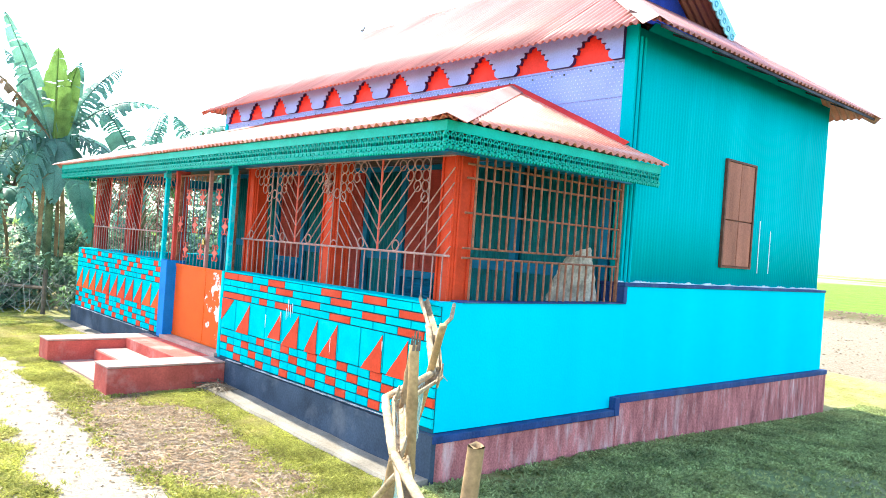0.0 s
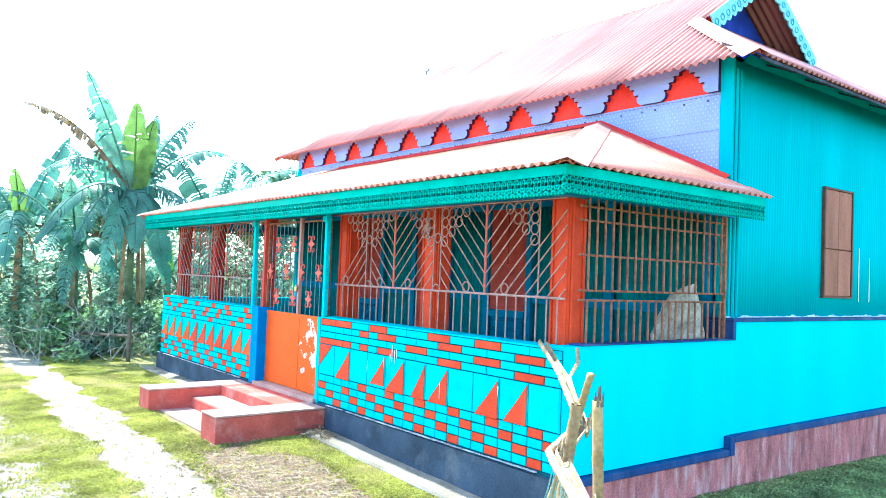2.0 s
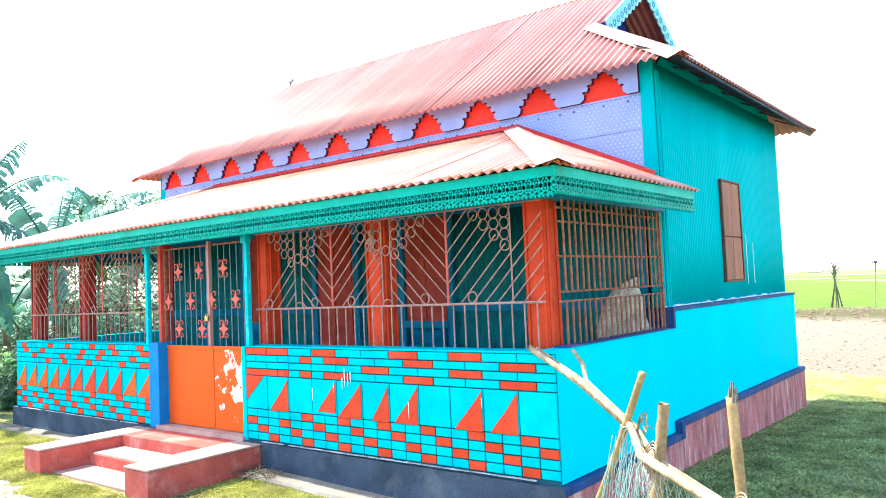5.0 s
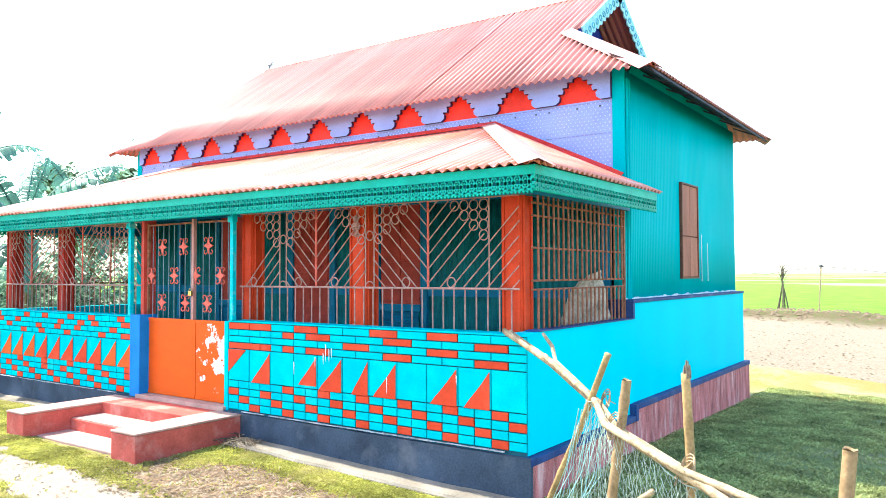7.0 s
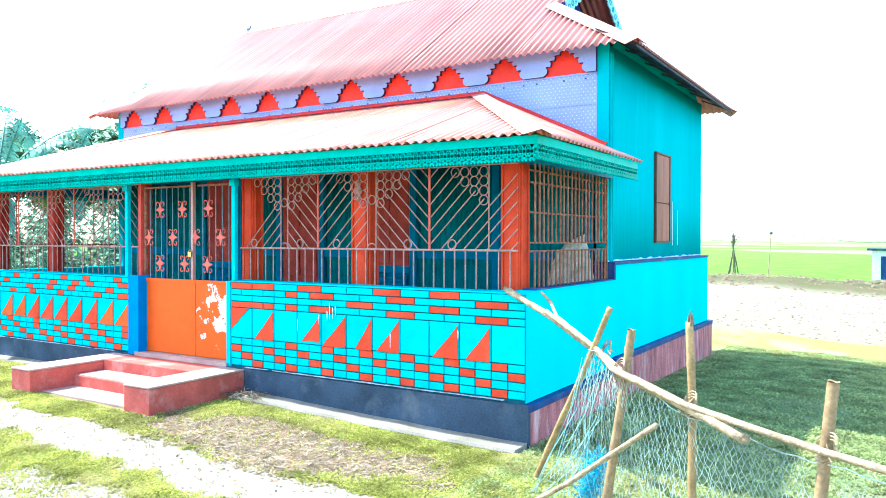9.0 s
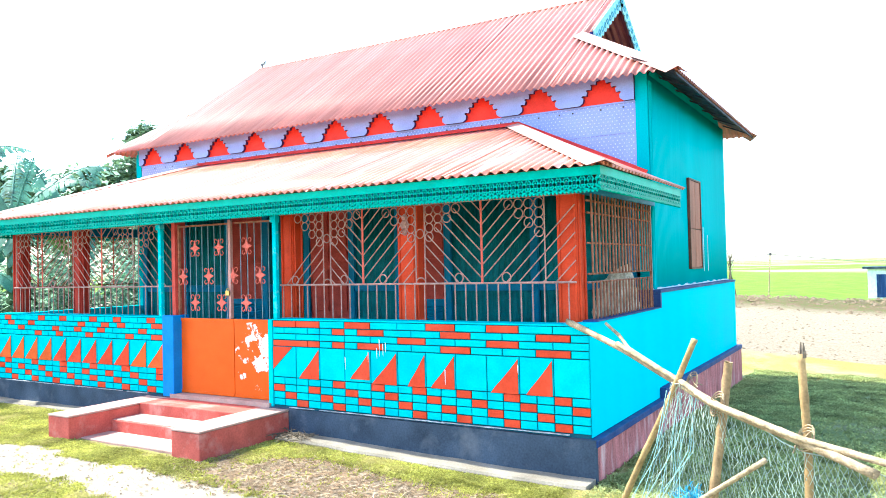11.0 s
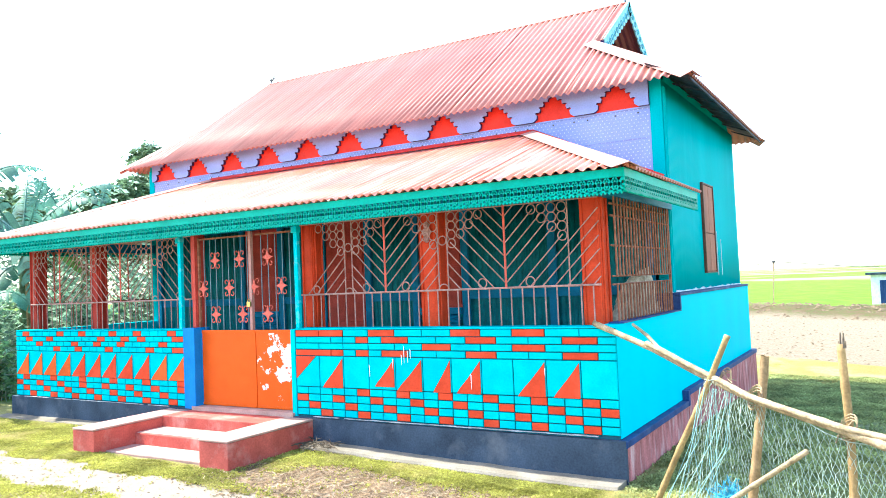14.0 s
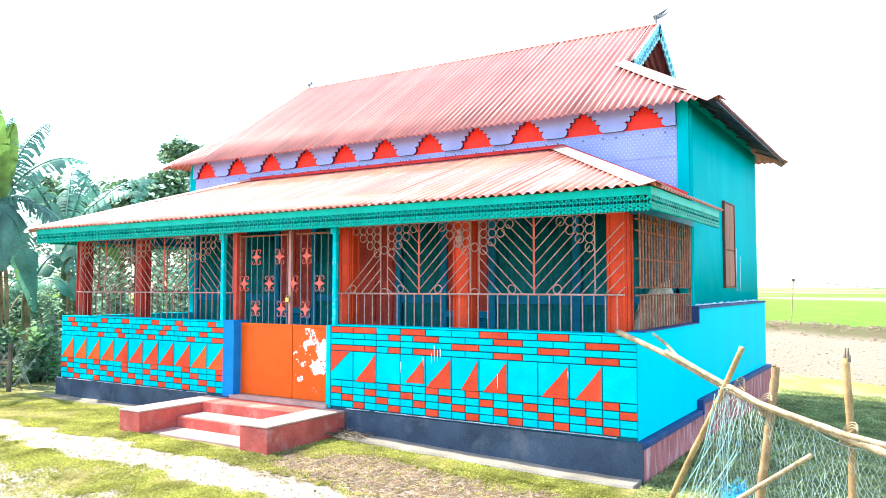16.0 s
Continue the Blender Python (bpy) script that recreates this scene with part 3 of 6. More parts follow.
def frieze(c_left, c_right):
    """One length of the cut-out board, from the middle of one opening to the middle of the next."""
    pts = []
    if c_left is None:
        pts += [(UX0, 0.33), (UX0, 0.0)]
    else:
        pts += [(c_left, 0.33)] + [(c_left + a, z) for a, z in MOTIF[::-1]]
    if c_right is None:
        pts += [(UX1, 0.0), (UX1, 0.33)]
    else:
        pts += [(c_right - a, z) for a, z in MOTIF] + [(c_right, 0.33)]
    pts = [(x, UY - 0.010, FZ + z) for x, z in pts]
    bm = plate(bmn(), pts, (0, -FT, 0))
    ob = part("frieze_board", bm, LILAC, house)
    # cut edges coloured dark to stand for the shadowed jambs
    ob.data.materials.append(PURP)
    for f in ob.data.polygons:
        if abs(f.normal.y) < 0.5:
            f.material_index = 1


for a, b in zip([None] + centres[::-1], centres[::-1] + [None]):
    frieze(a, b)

# ---- house: roofs ----
# upper roof: hipped with small gables at the ridge ends
EX0, EX1, EY0, EY1, EZ = -8.66, 0.27, 1.94, 6.90, 3.68
RX0, RX1, RY, RZ = -7.80, -1.05, 4.42, 5.44
S = (RZ - EZ) / (RY - EY0)
GY, GX = 3.25, -1.16            # foot of the gable on the front slope
GZ = EZ + S * (GY - EY0)
n_f = Vector((0, -S, 1)).normalized()
up_f = Vector((0, 1, S)).normalized()
LEN = math.hypot(RY - EY0, RZ - EZ)
hipw = (GX - EX1) / (GY - EY0)


GXL, GYL = -7.92, 2.97          # foot of the far gable on the front slope
GZL = EZ + S * (GYL - EY0)


def front_hi(u):
    x = EX0 + u
    y = RY
    if x > GX:
        y = min(GY, EY0 + (x - EX1) / hipw)
    elif x < GXL:
        y = EY0 + (x - EX0) * (GYL - EY0) / (GXL - EX0)
    elif x < RX0:
        y = GYL + (x - GXL) * (RY - GYL) / (RX0 - GXL)
    return LEN * (y - EY0) / (RY - EY0)


roof = part("roof", bar(bmn(), (RX0, RY, RZ + 0.006), (RX1 + 0.02, RY, RZ + 0.006), 0.014, 8), ROOF, house, "faded red corrugated tin roof with ridge")
corrugated((EX0, EY0, EZ), (1, 0, 0), up_f, n_f, EX1 - EX0, lambda u: 0.0, front_hi, 0.09, 0.017, "roof_sheet", ROOF, roof, sheet=0.76)
corrugated((GX, EY0, EZ), (1, 0, 0), up_f, n_f, RX1 + 0.02 - GX, lambda u: LEN * (GY - 0.02 - EY0) / (RY - EY0), lambda u: LEN, 0.09, 0.017, "roof_sheet", ROOF, roof)
# back slope
n_b, up_b = Vector((0, S, 1)).normalized(), Vector((0, -1, S)).normalized()
SB = (RZ - EZ) / (EY1 - RY)
n_b, up_b = Vector((0, SB, 1)).normalized(), Vector((0, -1, SB)).normalized()
LENB = math.hypot(EY1 - RY, RZ - EZ)
corrugated((EX0, EY1, EZ), (1, 0, 0), up_b, n_b, EX1 - EX0, lambda u: 0.0, lambda u: front_hi(u) * LENB / LEN, 0.09, 0.014, "roof_sheet", ROOF, roof, sheet=1.52)
corrugated((GX, EY1, EZ), (1, 0, 0), up_b, n_b, RX1 + 0.02 - GX, lambda u: LENB * (GY - 0.02 - EY0) / (RY - EY0), lambda u: LENB, 0.09, 0.014, "roof_sheet", ROOF, roof)
# end hips, below the small gables
GYB = EY1 - (GY - EY0) * (EY1 - RY) / (RY - EY0)
GYLB = EY1 - (GYL - EY0) * (EY1 - RY) / (RY - EY0)
for ex, gx, gy, gyb, gz_, sgn in ((EX1, GX, GY, GYB, GZ, -1), (EX0, GXL, GYL, GYLB, GZL, 1)):
    sh = math.hypot(ex - gx, gz_ - EZ)
    up_h = Vector((gx - ex, 0, gz_ - EZ)).normalized()
    n_h = Vector((-(gz_ - EZ) * sgn, 0, abs(gx - ex))).normalized()
    corrugated((ex, EY0, EZ), (0, 1, 0), up_h, n_h, EY1 - EY0, lambda u: 0.0,
               lambda u, sh=sh, gy=gy, gyb=gyb: sh * max(0.0, min(1.0, u / (gy - EY0), (EY1 - EY0 - u) / (EY1 - gyb))), 0.09, 0.014, "roof_sheet", ROOF, roof, sheet=1.64)


def cap_strip(a, b, n1, n2, w, name, material, parent):
    """A folded flashing over the edge from a to b, leaning on two slopes."""
    a, b = Vector(a), Vector(b)
    d = (b - a).normalized()
    bm = bmn()
    s1, s2 = d.cross(Vector(n1)).normalized(), Vector(n2).cross(d).normalized()
    lift = (Vector(n1) + Vector(n2)).normalized() * 0.030
    for s, sg in ((s1, 1), (s2, 1)):
        v = [bm.verts.new(p + lift * q + s * w * r) for p, q, r in ((a, 1, 0), (b, 1, 0), (b, 0.55, 1), (a, 0.55, 1))]
        bm.faces.new(v)
    bmesh.ops.remove_doubles(bm, verts=bm.verts, dist=0.0005)
    return thicken(part(name, bm, material, parent, "pale pink tin flashing"), 0.004)


n_r = Vector((GZ - EZ, 0, EX1 - GX)).normalized()
n_l = Vector((-(GZL - EZ), 0, GXL - EX0)).normalized()
cap_strip((EX1 + 0.03, EY0 - 0.03, EZ - 0.02), (GX, GY, GZ), n_r, n_f, 0.14, "hip_flashing", CAP, roof)
cap_strip((EX1 + 0.03, EY1 + 0.03, EZ - 0.02), (GX, GYB, GZ), n_b, n_r, 0.15, "hip_flashing", CAP, roof)
cap_strip((EX0 - 0.03, EY0 - 0.03, EZ - 0.02), (GXL, GYL, GZL), n_f, n_l, 0.09, "hip_flashing", ROOF, roof)
# eave boards and rafter ends
for y in np.arange(2.75, 6.8, 0.72):
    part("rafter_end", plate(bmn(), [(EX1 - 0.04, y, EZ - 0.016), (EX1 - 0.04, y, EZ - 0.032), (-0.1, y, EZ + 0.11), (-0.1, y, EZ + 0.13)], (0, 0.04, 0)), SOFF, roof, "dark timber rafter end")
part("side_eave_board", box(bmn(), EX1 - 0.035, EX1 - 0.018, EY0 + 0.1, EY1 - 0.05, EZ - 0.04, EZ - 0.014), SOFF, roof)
part("soffit", plate(bmn(), [(EX1 - 0.02, EY0 + 0.05, EZ - 0.012), (EX1 - 0.02, EY1 - 0.05, EZ - 0.012), (-0.26, EY1 - 0.25, EZ + 0.26), (-0.26, EY0 + 0.25, EZ + 0.26)], (0, 0, -0.004)), SOFF, roof, "dark tin underside")
bm = bmn()
plate(bm, [(-0.12, 2.21, 3.6), (-0.12, YB, 3.6), (-0.12, YB - 0.3, 3.85), (-0.12, 2.5, 3.85)], (-0.02, 0, 0))
part("gable_infill", bm, TEAL, house)

# the small open gable: dark boards behind, carved barge boards in front
GXI = RX1 - 0.42
bm = bmn()
plate(bm, [(GXI, GY + 0.05, GZ - 0.06), (GXI, GYB - 0.05, GZ - 0.06), (GXI, RY, RZ - 0.09)], (-0.02, 0, 0))
far = bmn()
plate(far, [(RX0 + 0.3, GYL + 0.05, GZL - 0.06), (RX0 + 0.3, GYLB - 0.05, GZL - 0.06), (RX0 + 0.3, RY, RZ - 0.09)], (0.02, 0, 0))
part("gable_board", far, GABLEB, roof, "royal blue painted gable board")
part("gable_board", bm, GABLEB, roof, "royal blue painted gable board")
bm = bmn()
for k in range(9):
    a = k * 0.7
    ring(bm, (GXI + 0.012, 3.95 + 0.05 * math.cos(a), 4.78 + 0.05 * math.sin(a)), ((0, 1, 0), (0, 0, 1)), 0.045, 0.012, 8, 4)
part("painted_flower", bm, REDW, roof, "red flower ornament")
for y0, z0 in ((GY, GZ), (GYB, GZ)):
    n = 11
    d = Vector((0, RY - y0, RZ - z0))
    dn = d.normalized()
    inn = Vector((0, -dn.z, dn.y))
    if inn.z > 0:
        inn = -inn
    top, low = [], []
    for i in range(n * 4 + 1):
        q = i / (n * 4)
        p = Vector((RX1 + 0.02 if q > 0.05 else RX1, y0, z0)) + d * q
        p.x = RX1 + 0.03
        top.append(p + Vector((0, 0, 0.02)))
        low.append(p + inn * (0.14 + 0.035 * abs(math.sin(q * n * math.pi))))
    bm = bmn()
    va, vb = [bm.verts.new(p) for p in top], [bm.verts.new(p) for p in low]
    for i in range(len(va) - 1):
        bm.faces.new((va[i], va[i + 1], vb[i + 1], vb[i]))
    ob = thicken(part("barge_board", bm, BARGE, roof, "pale cyan scalloped barge board"), 0.018)
    bm = bmn()
    for i in range(n):
        p = Vector((RX1 + 0.043, y0, z0)) + d * ((i + 0.5) / n) + inn * 0.085
        ring(bm, p, (dn, inn), 0.035, 0.007, 8, 4)
    part("barge_ornament", bm, BARGEO, ob, "dark carved rings")
for x, fl in ((RX1 - 0.02, 1), (RX0 + 0.1, 0.7)):
    bm = bmn()
    bar(bm, (x, RY, RZ), (x, RY, RZ + 0.13 * fl), 0.012)
    plate(bm, [(x - 0.02, RY, RZ + 0.07 * fl), (x + 0.10 * fl, RY - 0.02, RZ + 0.09 * fl), (x + 0.2 * fl, RY - 0.03, RZ + 0.15 * fl), (x + 0.08 * fl, RY - 0.01, RZ + 0.125 * fl), (x + 0.18 * fl, RY - 0.03, RZ + 0.20 * fl), (x + 0.02, RY, RZ + 0.15 * fl), (x - 0.05, RY, RZ + 0.14 * fl)], (0, 0.012, 0))
    part("ridge_finial", bm, DARKM, roof, "small weathered tin bird finial")

# lower veranda roof: front slope with hipped ends
LX0, LX1, LY0, LZ = -8.72, 0.25, -0.28, 2.495
HX, HY, HZ = -1.58, 2.19, 3.35
HXL = LX0 + (LX1 - HX)
SL = (HZ - LZ) / (HY - LY0)
n_lf, up_lf = Vector((0, -SL, 1)).normalized(), Vector((0, 1, SL)).normalized()
LL = math.hypot(HY - LY0, HZ - LZ)
lower = part("veranda_roof", box(bmn(), LX0 + 0.06, LX1 - 0.05, LY0 + 0.10, LY0 + 0.14, LZ - 0.05, LZ + 0.005), WINF, house, "orange red corrugated tin veranda roof")
corrugated((LX0, LY0, LZ), (1, 0, 0), up_lf, n_lf, LX1 - LX0, lambda u: 0.0,
           lambda u: LL * max(0, min(1.0, (LX1 - LX0 - u) / (LX1 - HX), u / (HXL - LX0))), 0.09, 0.014, "roof_sheet", ROOFL, lower, sheet=0.76)
for ex, hx, sgn in ((LX1, HX, -1), (LX0, HXL, 1)):
    up_h = Vector((hx - ex, 0, HZ - LZ)).normalized()
    n_h = Vector((-(HZ - LZ) * sgn, 0, abs(hx - ex))).normalized()
    sl = math.hypot(hx - ex, HZ - LZ)
    corrugated((ex, LY0, LZ), (0, 1, 0), up_h, n_h, 2.28 + 0.28, lambda u: 0.0, lambda u: sl * min(1.0, u / (HY - LY0)) if u < HY - LY0 + 0.01 else 0.25, 0.09, 0.014, "roof_sheet", ROOFL, lower, sheet=0.85)
n_lr = Vector((HZ - LZ, 0, LX1 - HX)).normalized()
n_ll = Vector((-(HZ - LZ), 0, LX1 - HX)).normalized()
cap_strip((LX1 + 0.02, LY0 - 0.02, LZ - 0.01), (HX, HY - 0.02, HZ), n_lr, n_lf, 0.14, "hip_flashing", CAP, lower)
cap_strip((LX0 - 0.02, LY0 - 0.02, LZ - 0.01), (HXL, HY - 0.02, HZ), n_lf, n_ll, 0.15, "hip_flashing", CAP, lower)
bm = bmn()
plate(bm, [(HXL, 2.195, HZ + 0.05), (HX, 2.195, HZ + 0.05), (HX, 2.10, HZ - 0.005), (HXL, 2.10, HZ - 0.005)], (0, 0, -0.006))
plate(bm, [(HX, 2.193, HZ + 0.05), (LX1 - 0.35, 2.193, LZ + 0.22), (LX1 - 0.35, 2.10, LZ + 0.18), (HX, 2.10, HZ + 0.005)], (0, 0, -0.006))
part("wall_flashing", bm, REDW, lower, "red flashing along the wall")
part("veranda_ceiling", plate(bmn(), [(XL, 0.0, 2.47), (-0.1, 0.0, 2.47), (-0.1, 2.2, 2.61), (XL, 2.2, 2.61)], (0, 0, 0.01)), TINU, lower, "bare tin underside")


def fascia(p0, p1, out, z0, z1, name="fascia"):
    """Board with a cut-out lace below and a saw-toothed edge."""
    p0, p1, out = Vector(p0), Vector(p1), Vector(out)
    d = (p1 - p0).normalized()
    L = (p1 - p0).length
    t = out * 0.016
    up = Vector((0, 0, 1))
    zt, zl = z1 - 0.068, z0 + 0.026
    bm = bmn()
    plate(bm, [p0 + up * zt, p1 + up * zt, p1 + up * z1, p0 + up * z1], t)
    plate(bm, [p0 + up * (zl - 0.008), p1 + up * (zl - 0.008), p1 + up * (zl + 0.008), p0 + up * (zl + 0.008)], t)
    ob = part(name, bm, GREENF, house, "sea green cut-out lace fascia")
    bm = bmn()
    n = int(L / 0.064)
    w = L / n
    H = zt - zl
    def strip(a, b, th, dep=t):
        a, b = Vector(a), Vector(b)
        e = (b - a).normalized()
        s = e.cross(out).normalized() * th
        plate(bm, [a - s, b - s, b + s, a + s], dep)
    for i in range(n):
        o = p0 + d * (w * i)
        c = o + d * (w / 2) + up * (zl + H / 2)
        strip(o + up * zl, c, 0.0095), strip(c, o + d * w + up * zt, 0.0095)
        strip(o + up * zt, c, 0.0095), strip(c, o + d * w + up * zl, 0.0095)
        q = []
        for k in range(4):
            a = k * math.pi / 2
            q.append(c + d * (0.019 * math.cos(a)) + up * (0.019 * math.sin(a)))
        plate(bm, q, t)
        for z in (zl + H * 0.30, zl + H * 0.76):
            strip(o + up * z - d * 0.016, o + up * z + d * 0.016, 0.009)
        for k in range(2):
            a = o + d * (w * (k + 0.5) / 2)
            plate(bm, [a - d * w / 4.2 + up * (zl - 0.006), a + d * w / 4.2 + up * (zl - 0.006), a + up * z0], t)
    part("lace", bm, GREENF, ob)
    return ob


fascia((LX0 + 0.12, -0.225, 0), (0.20, -0.225, 0), (0, -1, 0), 2.285, 2.485)
fascia((0.20, -0.243, 0), (0.20, 2.22, 0), (1, 0, 0), 2.30, 2.485)
fascia((LX0 + 0.12, -0.22, 0), (LX0 + 0.12, 2.22, 0), (-1, 0, 0), 2.285, 2.485)
bm = bmn()
box(bm, -8.3, -0.05, 0.02, 0.16, 2.33, 2.46), box(bm, -0.16, -0.04, 0.162, 2.18, 2.33, 2.46), box(bm, XL, XL + 0.12, 0.162, 2.18, 2.33, 2.46)
part("veranda_beam", bm, FRAMEB, house, "blue painted beam")

# ---- veranda front: brick-patterned walls ----
right_wall = part("veranda_wall", box(bmn(), -3.345, -0.006, 0.0165, 0.024, PT - 0.04, WT - 0.004), JOINT, house, "veranda wall of raised cyan and red painted bricks")
left_wall = part("veranda_wall", box(bmn(), XL, -4.985, 0.016, 0.128, PT - 0.02, WT - 0.004), JOINT, house, "veranda wall of raised cyan and red painted bricks")
part("veranda_wall_core", box(bmn(), -3.345, -0.145, 0.0245, 0.20, PT + 0.01, WT - 0.006), CYAN, house)
part("veranda_wall_core", box(bmn(), XL + 0.125, -4.985, 0.13, 0.20, PT + 0.01, WT - 0.006), CYAN, house)
part("pilaster", box(bmn(), -3.405, -3.347, -0.004, 0.2, PT - 0.03, WT + 0.004), CYANB, house, "narrow cyan pilaster", bevel=0.006)
part("wall_end", box(bmn(), -0.10, 0.004, 0.0, 0.128, WT - 0.003, WT + 0.012), CYAN, house)
part("wall_top", box(bmn(), -3.345, -0.102, -0.002, 0.2, WT - 0.003, WT + 0.012), CYANB, house, bevel=0.004)
part("wall_top", box(bmn(), XL, -4.985, -0.002, 0.2, WT - 0.003, WT + 0.012), CYANB, house, bevel=0.004)
part("gate_pier", box(bmn(), -4.983, -4.80, -0.03, 0.2, PT - 0.02, WT + 0.025), BLUE, house, "deep blue painted gate pier", bevel=0.008)
bm = bmn()
for x0, x1, zz in ((XL - 0.03, -5.24, PT - 0.004), (-3.1, 0.02, PT - 0.004)):
    x = x0
    while x < x1:
        w = min(random.uniform(0.03, 0.16), x1 - x)
        if random.random() < 0.9:
            box(bm, x, x + w, -0.040, -0.02, zz - random.uniform(0.0, 0.004), zz + random.uniform(0.002, 0.006))
        x += w + 0.001
tagged(part("ragged_mortar_line", bm, MORTAR, house, "ragged white line of old mortar"), kind="stuff")

_brick = {}


def brick(parent, x0, x1, z0, z1, material, name="brick"):
    """One raised painted brick; alike ones share a mesh."""
    g = 0.0045
    w, h = round(x1 - x0 - 2 * g, 3), round(z1 - z0 - 2 * g, 3)
    key = (w, h, material.name)
    if key not in _brick:
        bm = bmn()
        b = 0.004
        o = [(-w / 2, 0), (w / 2, 0), (w / 2, h), (-w / 2, h)]
        i = [(-w / 2 + b, b), (w / 2 - b, b), (w / 2 - b, h - b), (-w / 2 + b, h - b)]
        A = [bm.verts.new((x, 0.018, z)) for x, z in o]
        B = [bm.verts.new((x, 0.004, z)) for x, z in o]
        C = [bm.verts.new((x, 0.0, z)) for x, z in i]
        for P, Q in ((A, B), (B, C)):
            for k in range(4):
                bm.faces.new((P[k], P[(k + 1) % 4], Q[(k + 1) % 4], Q[k]))
        bm.faces.new(C)
        _brick[key] = mesh_of(name, bm, material)
    ob = new(name, _brick[key])
    ob.parent = parent
    ob.location = ((x0 + x1) / 2, -random.uniform(0, 0.003), z0 + g)
    return ob


def sail(parent, x0, x1, z0, z1, material, base=0.0, flip=False):
    """A painted triangle with a hollow slanting side, proud of its tile."""
    n = 6
    slant = []
    for i in range(n + 1):
        q = i / n
        slant.append((x0 + base + (x1 - x0 - base) * q, z0 + (z1 - z0) * (q ** 0.85) - 0.02 * math.sin(q * math.pi)))
    pts = [(x, -0.0045, z) for x, z in slant] + [(x1, -0.0045, z0)]
    if flip:
        pts = [(x0, -0.0045, z1), (x0, -0.0045, z0 + 0.03), (x1 - 0.03, -0.0045, z1)]
    part("triangle_tile", plate(bmn(), pts, (0, -0.004, 0)), material, parent)


def courses(parent, x_left, cell, zs, rows):
    for (z0, z1), row in zip(zs, rows):
        for a, b, c in row:
            brick(parent, x_left + a * cell, x_left + b * cell, z0, z1, REDB if c == "R" else CYANB)


# right wall: eleven cells
CW = 3.34 / 11
z_up = [(WT - 0.072 - 0.0, WT - 0.004), (WT - 0.135, WT - 0.072), (WT - 0.198, WT - 0.135), (WT - 0.262, WT - 0.198)]
whole = lambda s: [(i, i + 1, c) for i, c in enumerate(s)]
half_row2 = [(0, .5, "C"), (.5, 1.5, "C"), (1.5, 2, "C"), (2, 2.5, "C"), (2.5, 3, "R"), (3, 3.5, "C"), (3.5, 4.5, "R"), (4.5, 5.5, "C"), (5.5, 6.5, "C"), (6.5, 7.5, "R"), (7.5, 8.5, "C"), (8.5, 9.5, "C"), (9.5, 10.5, "R"), (10.5, 11, "C")]
half_row4 = [(0, 1.5, "R"), (1.5, 2, "R"), (2, 2.5, "C"), (2.5, 3, "R"), (3, 3.5, "C"), (3.5, 4.5, "R"), (4.5, 5.5, "C"), (5.5, 6.5, "C"), (6.5, 7.5, "R"), (7.5, 8.5, "C"), (8.5, 9.5, "C"), (9.5, 10.5, "R"), (10.5, 11, "C")]
courses(right_wall, -3.34, CW, z_up, [whole("RRCRCCRCRCC"), half_row2, whole("CCCCCRCCRCC"), half_row4])
Z3, Z4 = PT + 0.285, WT - 0.262
for i in range(11):
    brick(right_wall, -3.34 + i * CW, -3.34 + (i + 1) * CW, Z3, Z4, CYANB, "tile")
for i, base in ((1, 0.03), (3, 0.06), (4, 0.01), (5, 0.10), (6, 0.04), (8, 0.03), (9, 0.05)):
    sail(right_wall, -3.34 + i * CW + 0.01, -3.34 + (i + 1) * CW - 0.01, Z3 + (0.0 if i != 3 else 0.03), Z4 - 0.02, REDB, base)
sail(right_wall, -3.34 + 0.008, -3.34 + CW - 0.01, Z3 + 0.05, Z4 - 0.004, REDB, flip=True)
zl = [(PT + 0.285 - 0.0712 * (k + 1), PT + 0.285 - 0.0712 * k) for k in range(4)]
rows = [[(h / 2, h / 2 + 0.5, "R" if (h % 3 == 2 and h > 4) else "C") for h in range(22)]] + [[(h / 2, h / 2 + 0.5, "R" if h % 3 == k else "C") for h in range(22)] for k in range(3)]
courses(right_wall, -3.34, CW, zl, rows)
# left wall: eleven narrower cells, half bricks above and below
CL = (XL + 4.985) / -11
reds = ({1, 6, 9, 13, 16, 20}, {2, 5, 12, 15, 17, 21}, {3, 8, 11, 14, 19}, {6, 9, 13, 18, 21})
for k, (z0, z1) in enumerate(z_up):
    for h in range(22):
        o = 0.25 if k % 2 else 0
        a, b = max(0, h / 2 - o), h / 2 + 0.5 - o if h < 21 else 11
        brick(left_wall, XL + a * CL, XL + b * CL, z0, z1, REDB if h in reds[k] else CYANB)
for i in range(11):
    brick(left_wall, XL + i * CL, XL + (i + 1) * CL, Z3, Z4, CYANB, "tile")
    sail(left_wall, XL + i * CL + 0.01, XL + (i + 1) * CL - 0.008, Z3, Z4 - 0.02, ORANB if i in (0, 1, 2, 3, 9, 10) else REDB, 0.012)
for k, (z0, z1) in enumerate(zl):
    for h in range(22):
        red = (h % 3 == (k - 1) % 3) if k else (h % 4 == 1)
        brick(left_wall, XL + h / 2 * CL, XL + (h / 2 + 0.5) * CL, z0, z1, REDB if red else CYANB)

